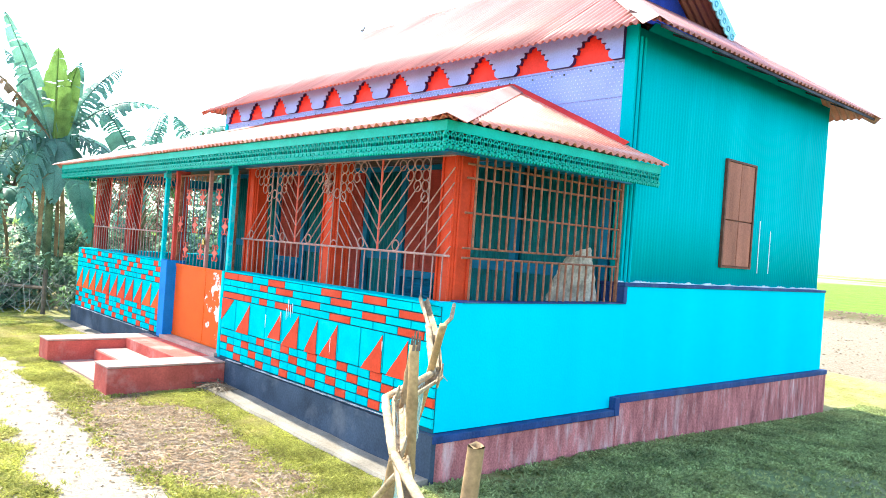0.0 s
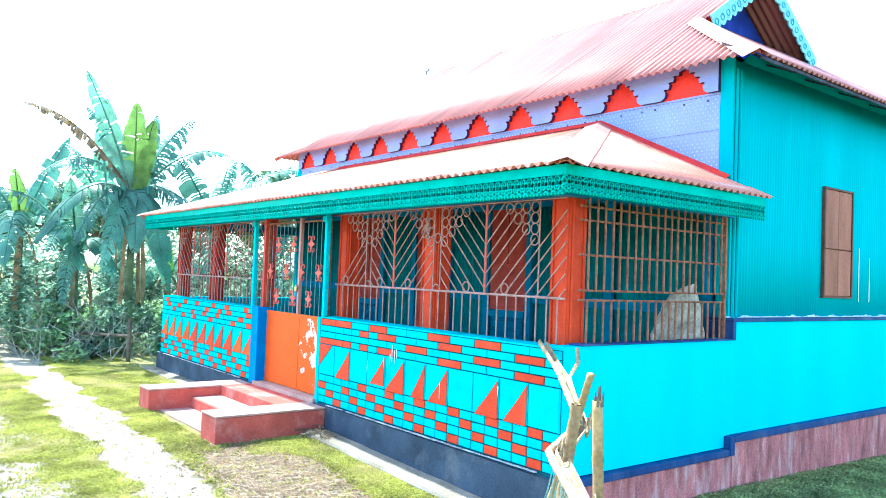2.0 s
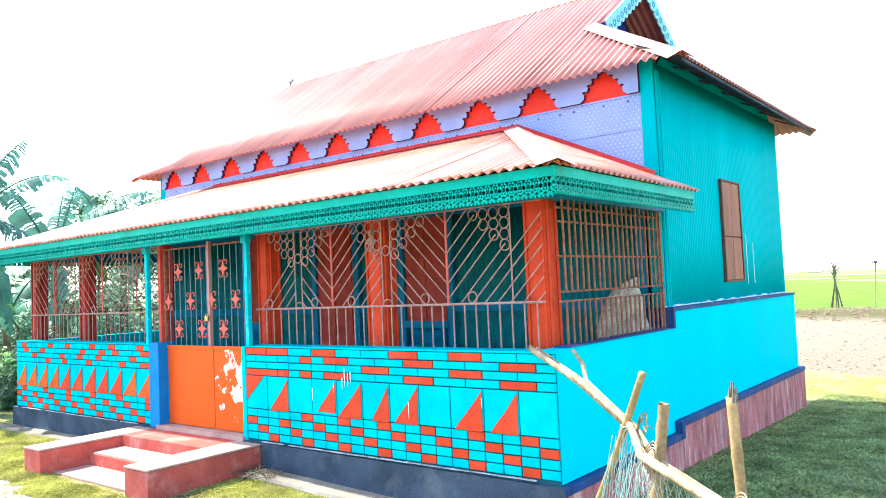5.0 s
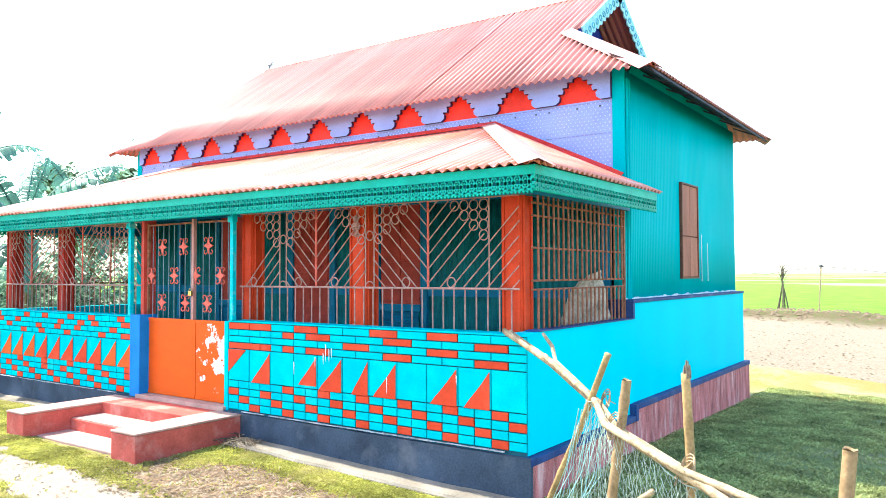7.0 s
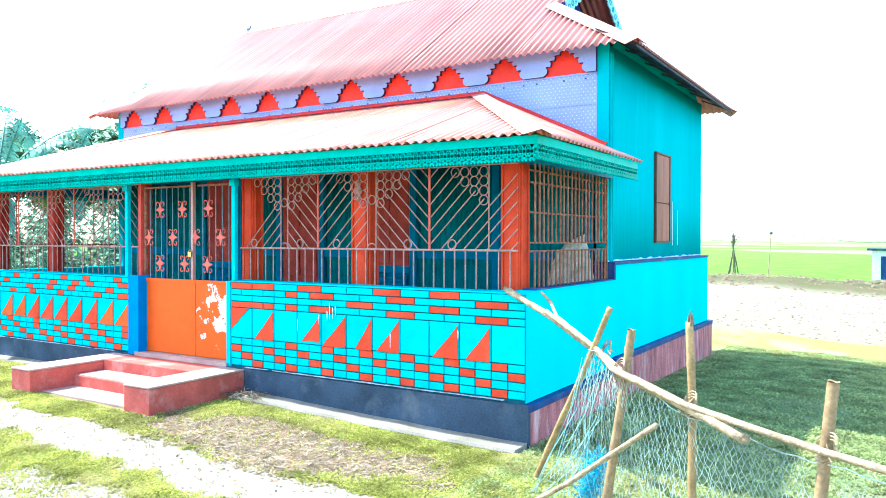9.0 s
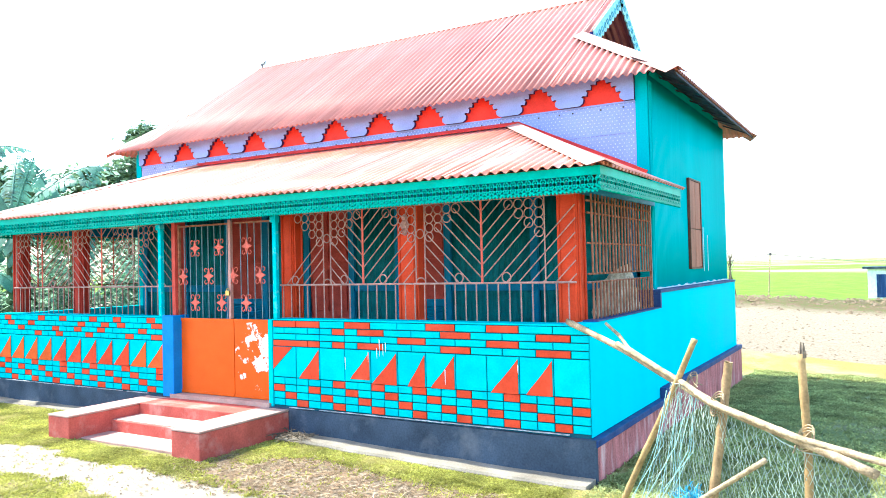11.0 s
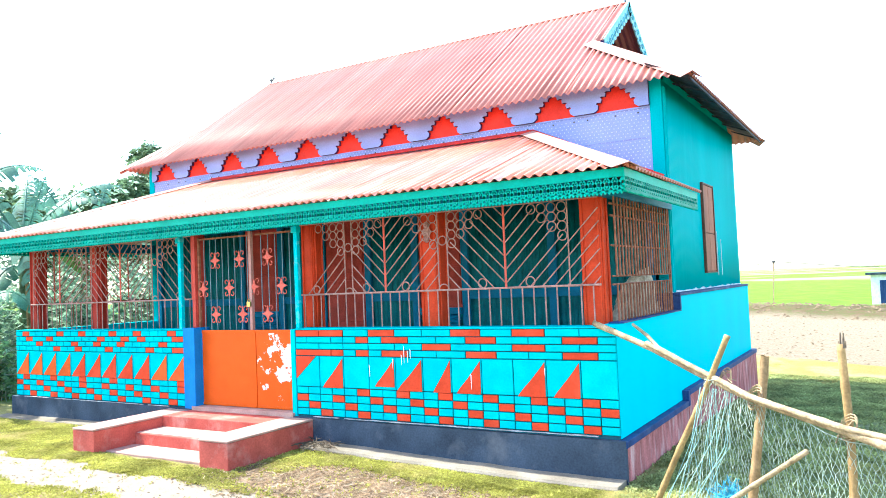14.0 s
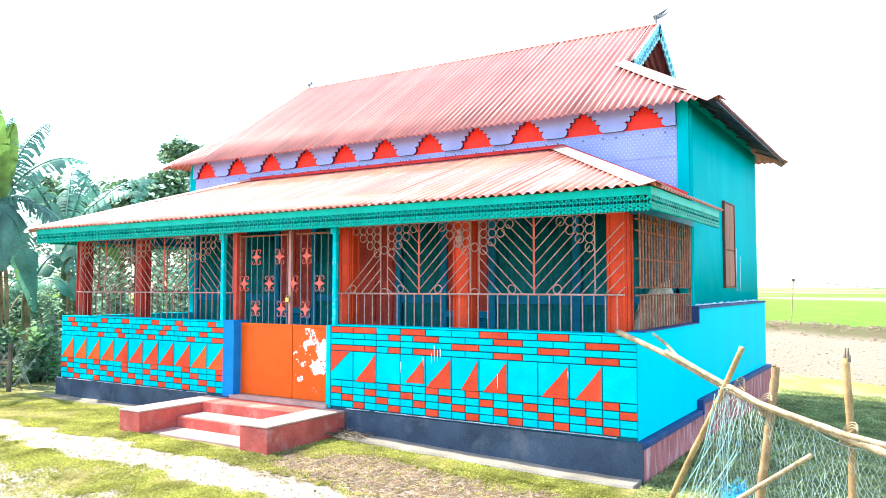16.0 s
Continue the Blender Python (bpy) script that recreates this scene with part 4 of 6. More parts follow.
for x, z, h in ((-2.02, 1.10, 0.16), (-1.98, 1.06, 0.12), (-2.42, 0.92, 0.12), (-1.32, 0.86, 0.14), (-2.15, 0.98, 0.1), (-0.62, 0.93, 0.08), (-1.95, 1.07, 0.09), (-2.05, 1.02, 0.1)):
    part("paint_run", plate(bmn(), [(x, -0.0095, z), (x + 0.009, -0.0095, z - 0.01), (x + 0.006, -0.0095, z - h), (x + 0.003, -0.0095, z - h + 0.02)], (0, 0.004, 0)), WHITEW, right_wall, "thin white paint run")

# ---- posts and columns ----
for x0, x1, zb in ((-5.06, -5.01, WT + 0.013), (-3.318, -3.27, WT + 0.013)):
    p = part("veranda_post", box(bmn(), x0, x1, -0.012, 0.035, zb, 2.34), POSTC, house, "chipped turquoise square post", bevel=0.006)
    part("post_head", box(bmn(), x0 - 0.012, x1 + 0.012, -0.03, 0.033, 2.24, 2.30), POSTC, p)


def column(x0, x1, y0, y1, paint=None, label="orange red painted square column"):
    z0, paint = PT + 0.01, paint or ORANGE
    c = part("column", box(bmn(), x0, x1, y0, y1, z0, 2.52), paint, house, label, bevel=0.01)
    for x in (x0 + 0.02, x1 - 0.02):
        part("fillet", bar(bmn(), (x, y0 - 0.006, z0), (x, y0 - 0.006, 2.5), 0.012), paint, c)
    for y in (y0 + 0.03, y1 - 0.03):
        part("fillet", bar(bmn(), (x1 + 0.006, y, z0), (x1 + 0.006, y, 2.5), 0.012), paint, c)
    return c


column(-0.335, -0.155, 0.22, 0.40)
c1 = column(-1.955, -1.76, 0.24, 0.42)
bm = bmn()
for z, r in ((2.22, 0.035), (2.15, 0.05), (2.08, 0.03)):
    ring(bm, (-1.855, 0.215, z), ((1, 0, 0), (0, 0, 1)), r * 0.5, r * 0.5, 10, 6)
part("column_ornament", bm, CAP, c1, "pale worn flower ornament")
column(-3.43, -3.27, 0.24, 0.40)
# the two left columns take the red with shade in it
column(-7.03, -6.86, 0.24, 0.37, REDC, "square column, its red darkened for veranda shade")
column(-8.33, -8.17, 0.21, 0.36, REDC, "square column, its red darkened for veranda shade")
part("gate_jamb", box(bmn(), -4.90, -4.85, 0.05, 0.2, WT + 0.026, 2.34), BROWN, house, "brown gate jamb")

# ---- iron grilles ----
GYY = 0.19
ZB, ZH, ZT = WT + 0.012, 1.60, 2.33
AX = ((1, 0, 0), (0, 0, 1))


def chevron(parent, c, s, h, clip0, clip1, beyond=0.0, iron=None):
    """One side of a V: slanting bars that rise from the middle bar, and a corner of rings."""
    top = ZT
    def in_cluster(dx, z):
        return (h - dx) < 0.094 * (4.1 - (top - z) / 0.082) and dx <= h + 0.01
    starts = [(0.0, ZH + 0.04 + 0.118 * k) for k in range(6)] + [(0.115 * k, ZH) for k in range(1, 9)]
    for dx0, z0 in starts:
        if dx0 > h + beyond:
            continue
        q, step = 0.0, 0.01
        while q < 1.2:
            dx, z = dx0 + q, z0 + q
            if z > top or dx > h + beyond or in_cluster(dx, z) or not clip0 < c + s * dx < clip1:
                break
            q += step
        if q > 0.05 and clip0 < c + s * dx0 < clip1:
            part("grille_bar", bar(bmn(), (c + s * dx0, GYY, z0), (c + s * (dx0 + q), GYY, z0 + q), 0.0052), iron, parent)
    for j in range(4):
        for i in range(4 - j):
            x = c + s * (h - 0.05 - i * 0.094 - 0.0 * j)
            if clip0 < x < clip1:
                part("grille_ring", ring(bmn(), (x, GYY, top - 0.055 - 0.082 * j), AX, 0.042, 0.005), iron, parent)
    if clip0 < c + s * h < clip1:
        part("grille_bar", bar(bmn(), (c + s * h, GYY, ZH), (c + s * h, GYY, top), 0.006), iron, parent)
    if clip0 < c + s * 0.2 < clip1:
        part("grille_ring", ring(bmn(), (c + s * 0.235, GYY, ZH + 0.048), AX, 0.042, 0.0055), iron, parent)


def front_grille(x0, x1, sides, gaps, label="pinkish painted iron grille with chevrons and rings", iron=None):
    iron = iron or IRON
    g = part("window_grille", bar(bmn(), (x0, GYY, ZH), (x1, GYY, ZH), 0.010), iron, house, label)
    x = x0 + 0.04
    while x < x1 - 0.02:
        part("grille_bar", bar(bmn(), (x, GYY, ZB), (x, GYY, ZH), 0.0062), iron, g)
        x += 0.108
    part("grille_bar", bar(bmn(), (x0, GYY, ZT), (x1, GYY, ZT), 0.008), iron, g)
    seen = set()
    for c, s, h, beyond in sides:
        chevron(g, c, s, h, x0, x1, beyond, iron)
        if c not in seen and x0 < c < x1:
            seen.add(c)
            part("grille_bar", bar(bmn(), (c, GYY, ZH), (c, GYY, ZT), 0.010), STAR, g)
    for x in gaps:
        part("grille_ring", ring(bmn(), (x, GYY, 2.06), AX, 0.042, 0.0055), iron, g)
        part("grille_ring", ring(bmn(), (x, GYY, ZH), AX, 0.055, 0.0055, 8, 5, 0, math.pi), iron, g)
    return g


front_grille(-3.40, -0.16, [(-3.43, 1, 0.61, 0), (-2.33, -1, 0.40, 0), (-2.33, 1, 0.61, 0), (-1.03, -1, 0.59, 0), (-1.03, 1, 0.60, 0.28)], [-2.775, -1.67])
front_grille(-8.28, -5.03, [(-7.62, -1, 0.60, 0), (-7.62, 1, 0.58, 0), (-6.36, -1, 0.58, 0), (-6.36, 1, 0.60, 0), (-5.06, -1, 0.60, 0)], [-6.99, -5.71])
# side grille
GX_ = -0.075
sg = part("side_grille", box(bmn(), GX_ - 0.012, GX_ + 0.012, 2.085, 2.11, WT + 0.034, 2.33), IRONR, house, "rusty brown grille of close upright bars")
for z in (1.595, 1.665, 1.92, 2.17, 2.27):
    part("grille_rail", bar(bmn(), (GX_, 0.24, z), (GX_, 2.09, z), 0.009), IRONR, sg)
for k in range(20):
    y = 0.315 + k * 0.0895 + random.uniform(-0.006, 0.006)
    for z0, z1 in ((WT + 0.034, 1.60), (1.66, 2.33)):
        part("grille_bar", bar(bmn(), (GX_ + 0.012, y + random.uniform(-0.004, 0.004), z0), (GX_ + 0.012, y, z1), 0.009), IRONR, sg)
# open grille at the far end of the veranda
eg = front_grille(0.22, 2.12, [(0.52, -1, 0.28, 0), (0.52, 1, 0.60, 0), (1.72, -1, 0.58, 0), (1.72, 1, 0.38, 0)], [1.13], "dark iron end grille with chevrons and rings", IRONR)
eg.rotation_euler = (0, 0, math.pi / 2)
eg.location = (XL + 0.06 + GYY, 0, 0)

# ---- gate ----
gate = thing("double_gate", (-4.1, 0.10, PT), "two-leaf orange sheet iron gate with star grille, padlocked shut", "gate")


def at_gate(bm):
    bmesh.ops.translate(bm, verts=bm.verts, vec=(4.1, -0.10, -PT))
    return bm


GT, GTOP = 1.245, 2.29
for x0, x1, mt in ((-4.845, -3.985, GATE), (-3.975, -3.372, GATEF)):
    leaf = part("gate_leaf", at_gate(box(bmn(), x0, x1, 0.088, 0.108, PT + 0.02, GT)), mt, gate, "orange enamelled sheet" if mt is GATE else "orange enamelled sheet with flaked white patches", bevel=0.003)
    for za, zb in ((GT - 0.03, GT + 0.004), (PT + 0.022, PT + 0.05)):
        part("leaf_rim", at_gate(box(bmn(), x0, x1, 0.080, 0.087, za, zb)), GATE, leaf, bevel=0.002)
    part("leaf_stile", at_gate(box(bmn(), x0 if x0 < -4.5 else x1 - 0.025, x0 + 0.025 if x0 < -4.5 else x1, 0.085, 0.112, GT + 0.006, GTOP)), IRONR, leaf)
    part("leaf_rail", at_gate(box(bmn(), x0 + 0.026, x1 - 0.026, 0.088, 0.108, GTOP - 0.03, GTOP - 0.012)), IRONR, leaf)
    n = int(round((x1 - x0) / 0.098))
    for k in range(1, n):
        x = x0 + (x1 - x0) * k / n
        part("gate_bar", at_gate(bar(bmn(), (x, 0.098, GT), (x, 0.098, GTOP - 0.02), 0.005)), GATEB, leaf)
part("meeting_bar", at_gate(box(bmn(), -4.04, -4.005, 0.075, 0.112, GT + 0.006, GTOP + 0.02)), CAP, gate, "pale pink meeting bar")


def star(x, z):
    bm = bmn()
    pts = []
    for k in range(8):
        a, r = k * math.pi / 4, 0.078 if k % 2 == 0 else 0.03
        pts.append((x + r * math.cos(a), 0.085, z + r * math.sin(a) * 1.15))
    plate(bm, pts, (0, -0.008, 0))
    for sx in (-1, 1):
        for sz in (-1, 1):
            ring(bm, (x + sx * 0.045, 0.082, z + sz * 0.066), AX, 0.021, 0.005, 10, 5, math.atan2(sz, sx) - 2.2, math.atan2(sz, sx) + 2.2)
    part("star_ornament", at_gate(bm), STAR, gate, "coral star with curled scrolls")


for z, xs in ((2.02, (-4.556, -4.184, -3.77)), (1.71, (-4.752, -4.344, -3.973, -3.58)), (1.42, (-4.561, -4.15, -3.785))):
    for x in xs:
        star(x, z)
part("padlock", at_gate(ring(box(bmn(), -4.06, -4.01, 0.05, 0.07, 1.50, 1.55), (-4.035, 0.06, 1.555), AX, 0.02, 0.005)), BRASS, gate, "brass padlock")
for z in (2.26, 1.93, 1.60, 1.32):
    part("hinge", at_gate(ring(bmn(), (-3.355, 0.06, z), AX, 0.022, 0.007)), CAP, gate)

# ---- steps ----
steps = thing("entrance_steps", (-4.2, -0.6, gz(-4.2, -0.6)), "red oxide cement entrance steps between two low side walls", "steps")
o = Vector(steps.location)


def at_steps(bm):
    bmesh.ops.translate(bm, verts=bm.verts, vec=-o)
    return bm


# copings and treads are paler than the sides: sunlight painted on the tops
for x0, x1, y0, y1 in ((-5.235, -4.90, -1.21, -0.037), (-3.47, -3.11, -1.16, -0.037)):
    part("side_wall", at_steps(box(bmn(), x0, x1, y0, y1, -0.15, 0.355)), STEP, steps, bevel=0.012)
    part("coping", at_steps(box(bmn(), x0 - 0.004, x1 + 0.004, y0 - 0.005, y1, 0.356, 0.376)), TREAD, steps, "coping, sunlight put into its pale colour", bevel=0.008)
part("landing", at_steps(box(bmn(), -4.899, -3.471, -0.40, -0.037, -0.1, 0.375)), STEP, steps, bevel=0.008)
part("landing_top", at_steps(box(bmn(), -4.86, -3.375, -0.036, 0.2, 0.30, PT + 0.016)), TREAD, steps)
part("tread", at_steps(box(bmn(), -4.899, -3.471, -0.74, -0.401, -0.1, 0.255)), STEP, steps, bevel=0.008)
part("tread_top", at_steps(box(bmn(), -4.88, -3.49, -0.725, -0.405, 0.2551, 0.262)), TREAD, steps, "tread, sunlight put into its pale colour")
part("tread", at_steps(box(bmn(), -4.95, -3.42, -1.08, -0.741, -0.1, 0.145)), TREAD, steps, bevel=0.01)


def slab(x0, x1, y0, y1, z):
    bm = bmn()
    n = int((x1 - x0) / 0.12)
    prev = None
    for i in range(n + 1):
        x = x0 + (x1 - x0) * i / n
        e = y0 + 0.02 * noise.noise((x * 2.1, 3, 0)) + 0.012 * noise.noise((x * 7, 5, 0))
        zt = gz(x, -0.3) + z + 0.008 * noise.noise((x * 3, 9, 0))
        row = [bm.verts.new(p) for p in ((x, y1, zt - 0.2), (x, y1, zt + 0.004), (x, (e + y1) / 2, zt + 0.006 * noise.noise((x * 5, 1, 1))), (x, e + 0.015, zt), (x, e, zt - 0.02), (x, e - 0.01, zt - 0.2))]
        if prev:
            for k in range(5):
                bm.faces.new((prev[k], prev[k + 1], row[k + 1], row[k]))
        else:
            bm.faces.new(row)
        prev = row
    bm.faces.new(prev[::-1])
    return tagged(part("apron_slab", bm, CONC, None), "weathered pale concrete apron slab along the plinth", "slab", "apron slabs")


slab(-3.09, 0.04, -0.27, -0.036, 0.04)
slab(-8.5, -5.25, -0.25, -0.036, 0.02)

# sack on a bench inside the veranda
bench = thing("bench", (-0.55, 1.9, PT + 0.01), "plain wooden bench against the veranda wall", "bench")
part("seat", box(bmn(), -0.5, 0.38, -0.2, 0.2, 0.44, 0.48), WINB, bench, bevel=0.004)
for x in (-0.45, 0.29):
    for y in (-0.17, 0.13):
        part("leg", box(bmn(), x, x + 0.05, y, y + 0.05, 0, 0.439), WINB, bench)


def sack():
    bm = bmn()
    n, m = 30, 24
    rows = []
    for j in range(m + 1):
        q = j / m
        r = 0.175 * (0.80 + 0.35 * math.sin(q * math.pi * 0.95) ** 0.7) * (1.0 if q < 0.75 else 1.0 - 0.5 * (q - 0.75))
        row = []
        for i in range(n):
            a = 2 * math.pi * i / n
            w = 1 + 0.22 * noise.noise((math.cos(a) * 2, math.sin(a) * 2, q * 5)) + 0.10 * noise.noise((math.cos(a) * 5, math.sin(a) * 5, q * 14))
            lean = 0.04 * q * q
            row.append(bm.verts.new((r * w * math.cos(a) * 1.1 + lean, r * w * math.sin(a) * 0.75, 0.76 * q + (0.05 * noise.noise((math.cos(a) * 2, math.sin(a) * 2, 8)) + 0.10 * math.cos(a)) * q * q)))
        rows.append(row)
    for a, b in zip(rows, rows[1:]):
        for i in range(n):
            bm.faces.new((a[i], a[(i + 1) % n], b[(i + 1) % n], b[i]))
    bm.faces.new(rows[0][::-1])
    top = bm.verts.new((0.05, 0, 0.755))
    for i in range(n):
        bm.faces.new((rows[-1][i], rows[-1][(i + 1) % n], top))
    ob = part("sack", bm, SACK, None)
    ob.location = (-0.42, 1.9, PT + 0.49)
    return tagged(ob, "bulging dusty white woven sack standing on a bench", "sack")


sack()

# ---- bamboo fence with a hung net ----
def bamboo(bm, pts, r, seg=9, node=0.28, hollow=False, taper=0.85):
    """A cane along pts with swollen nodes; hollow: an open cut top."""
    pts = [Vector(p) for p in pts]
    path, rad = [], []
    total = sum((b - a).length for a, b in zip(pts, pts[1:]))
    run = 0.0
    for a, b in zip(pts, pts[1:]):
        L = (b - a).length
        n = max(2, int(L / 0.035))
        for i in range(n + (b is pts[-1])):
            s = run + L * i / n
            ph = (s % node) / node
            k = 1.14 if ph < 0.06 or ph > 0.95 else 1.0
            path.append(a.lerp(b, i / n) + Vector((noise.noise((s * 1.7, r * 90, 0)), noise.noise((s * 1.7, 5, r * 90)), 0)) * 0.012)
            rad.append(r * k * (1 - (1 - taper) * s / total))
        run += L
    tube(bm, path, rad, seg, cap=not hollow)
    if hollow:
        d = (path[-1] - path[-2]).normalized()
        e = path[-1]
        u = d.cross(Vector((0, 1, 0.2))).normalized()
        w = d.cross(u)
        R = rad[-1]
        ro = [bm.verts.new(e + (u * math.cos(k * 2 * math.pi / seg) + w * math.sin(k * 2 * math.pi / seg)) * R + d * 0.004 * (k % 3)) for k in range(seg)]
        ri = [bm.verts.new(e + (u * math.cos(k * 2 * math.pi / seg) + w * math.sin(k * 2 * math.pi / seg)) * R * 0.7 + d * 0.003 * (k % 2)) for k in range(seg)]
        rd = [bm.verts.new(e + (u * math.cos(k * 2 * math.pi / seg) + w * math.sin(k * 2 * math.pi / seg)) * R * 0.66 - d * 0.1) for k in range(seg)]
        for k in range(seg):
            j = (k + 1) % seg
            bm.faces.new((ro[k], ro[j], ri[j], ri[k])), bm.faces.new((ri[k], ri[j], rd[j], rd[k]))
        bm.faces.new(rd)
    return bm


fence = thing("bamboo_fence", (1.2, -1.15, gz(1.2, -1.15)), "rough fence of tied bamboo posts and split rails", "fence")
fo = -Vector(fence.location)


def at_fence(bm):
    bmesh.ops.scale(bm, verts=bm.verts, vec=(1.043, 1.10, 1.01))
    bmesh.ops.translate(bm, verts=bm.verts, vec=fo)
    return bm


part("leaning_pole", at_fence(bamboo(bmn(), [(0.38, -0.62, 0.0), (0.965, -0.775, 1.25)], 0.021)), BAMBOO, fence, "leaning tan bamboo pole", smooth=True)
part("post", at_fence(bamboo(bmn(), [(1.06, -1.19, -0.05), (1.215, -1.145, 1.17)], 0.027, hollow=True)), BAMG, fence, "old greenish bamboo post, cut open at the top", smooth=True)
part("post", at_fence(bamboo(bmn(), [(1.63, -1.455, -0.05), (1.605, -1.45, 1.27)], 0.022)), BAMBOO, fence, "tan bamboo post with a broken top", smooth=True)
bm = bmn()
for k in range(6):
    a = k * 1.05
    x, y = 1.605 + 0.014 * math.cos(a), -1.45 + 0.014 * math.sin(a)
    bar(bm, (x, y, 1.25), (x + 0.004, y, 1.285 + 0.02 * (k % 3)), 0.007, 4, 0.003)
part("splintered_top", at_fence(bm), BARK, fence)
part("post", at_fence(bamboo(bmn(), [(2.14, -1.73, -0.05), (2.24, -1.72, 1.085)], 0.028, hollow=True)), BAMG, fence, "thick brown bamboo post, hollow top", smooth=True)
part("post", at_fence(bamboo(bmn(), [(3.02, -2.1, -0.08), (3.0, -2.1, 0.92)], 0.03, hollow=True)), BAMBOO, fence, smooth=True)


def split_rail(pts, w, t, material, label):
    """A half-round split cane, open along its length, with dark node walls."""
    pts = [Vector(p) for p in pts]
    bm = bmn()
    rows = []
    path = []
    for a, b in zip(pts, pts[1:]):
        n = max(2, int((b - a).length / 0.05))
        path += [a.lerp(b, i / n) for i in range(n)]
    path.append(pts[-1])
    for i, p in enumerate(path):
        d = (path[min(i + 1, len(path) - 1)] - path[max(i - 1, 0)]).normalized()
        side = d.cross(Vector((0, 0, 1))).normalized()
        up = side.cross(d)
        ww = w * (1 + 0.12 * noise.noise((i * 0.2, w * 50, 0)))
        row = [bm.verts.new(p + side * ww * math.cos(q) + up * ww * math.sin(q)) for q in [math.pi * (0.95 + k * 0.19) for k in range(8)]]
        rows.append(row)
    for a, b in zip(rows, rows[1:]):
        for k in range(7):
            bm.faces.new((a[k], a[k + 1], b[k + 1], b[k]))
    ob = part("split_rail", at_fence(bm), material, fence, label, smooth=True)
    return thicken(ob, t)


split_rail([(-0.14, -0.03, 1.285), (0.40, -0.37, 1.125), (0.85, -0.70, 0.965), (1.15, -1.16, 0.94), (1.60, -1.48, 0.86), (1.90, -1.66, 0.785)], 0.027, 0.008, BAMP, "pale split bamboo rail with a splintered end")
part("rail", at_fence(bamboo(bmn(), [(0.34, -0.36, 1.16), (0.86, -0.745, 0.985), (1.14, -1.215, 0.955), (1.60, -1.51, 0.87), (2.22, -1.775, 0.80), (2.75, -2.02, 0.77), (3.6, -2.35, 0.70)], 0.018, node=0.33)), BAMP, fence, "long pale bamboo rail", smooth=True)
part("loose_strip", at_fence(tube(bmn(), [(0.14, -0.005, 1.27), (0.28, -0.14, 1.20), (0.42, -0.36, 1.135), (0.8, -0.66, 1.0)], [0.012, 0.014, 0.012, 0.008], 5)), BAMP, fence, "curled white bamboo strip")
part("brace", at_fence(bamboo(bmn(), [(0.50, -1.10, 0.0), (0.90, -1.21, 0.28), (1.42, -1.345, 0.71)], 0.016)), BAMP, fence, "thin pale bamboo brace", smooth=True)
for p, r in (((0.93, -0.75, 0.985), 0.05), ((1.16, -1.18, 0.945), 0.055), ((1.615, -1.48, 0.87), 0.05), ((2.22, -1.745, 0.81), 0.055)):
    bm = bmn()
    for k in range(3):
        ring(bm, (p[0], p[1], p[2] + (k - 1) * 0.014), (Vector((0.75, -0.6, 0.25)).normalized(), Vector((0.2, 0.1, 1)).normalized()), r, 0.004, 12, 4)
    for k in range(5):
        a = Vector(p) + Vector((random.uniform(-.03, .03), random.uniform(-.03, .03), 0))
        bar(bm, a, a + Vector((random.uniform(-.05, .05), random.uniform(-.04, .04), random.uniform(-.09, .04))), 0.003, 4)
    part("rope_tie", at_fence(bm), BAMP, fence, "frayed jute tie")


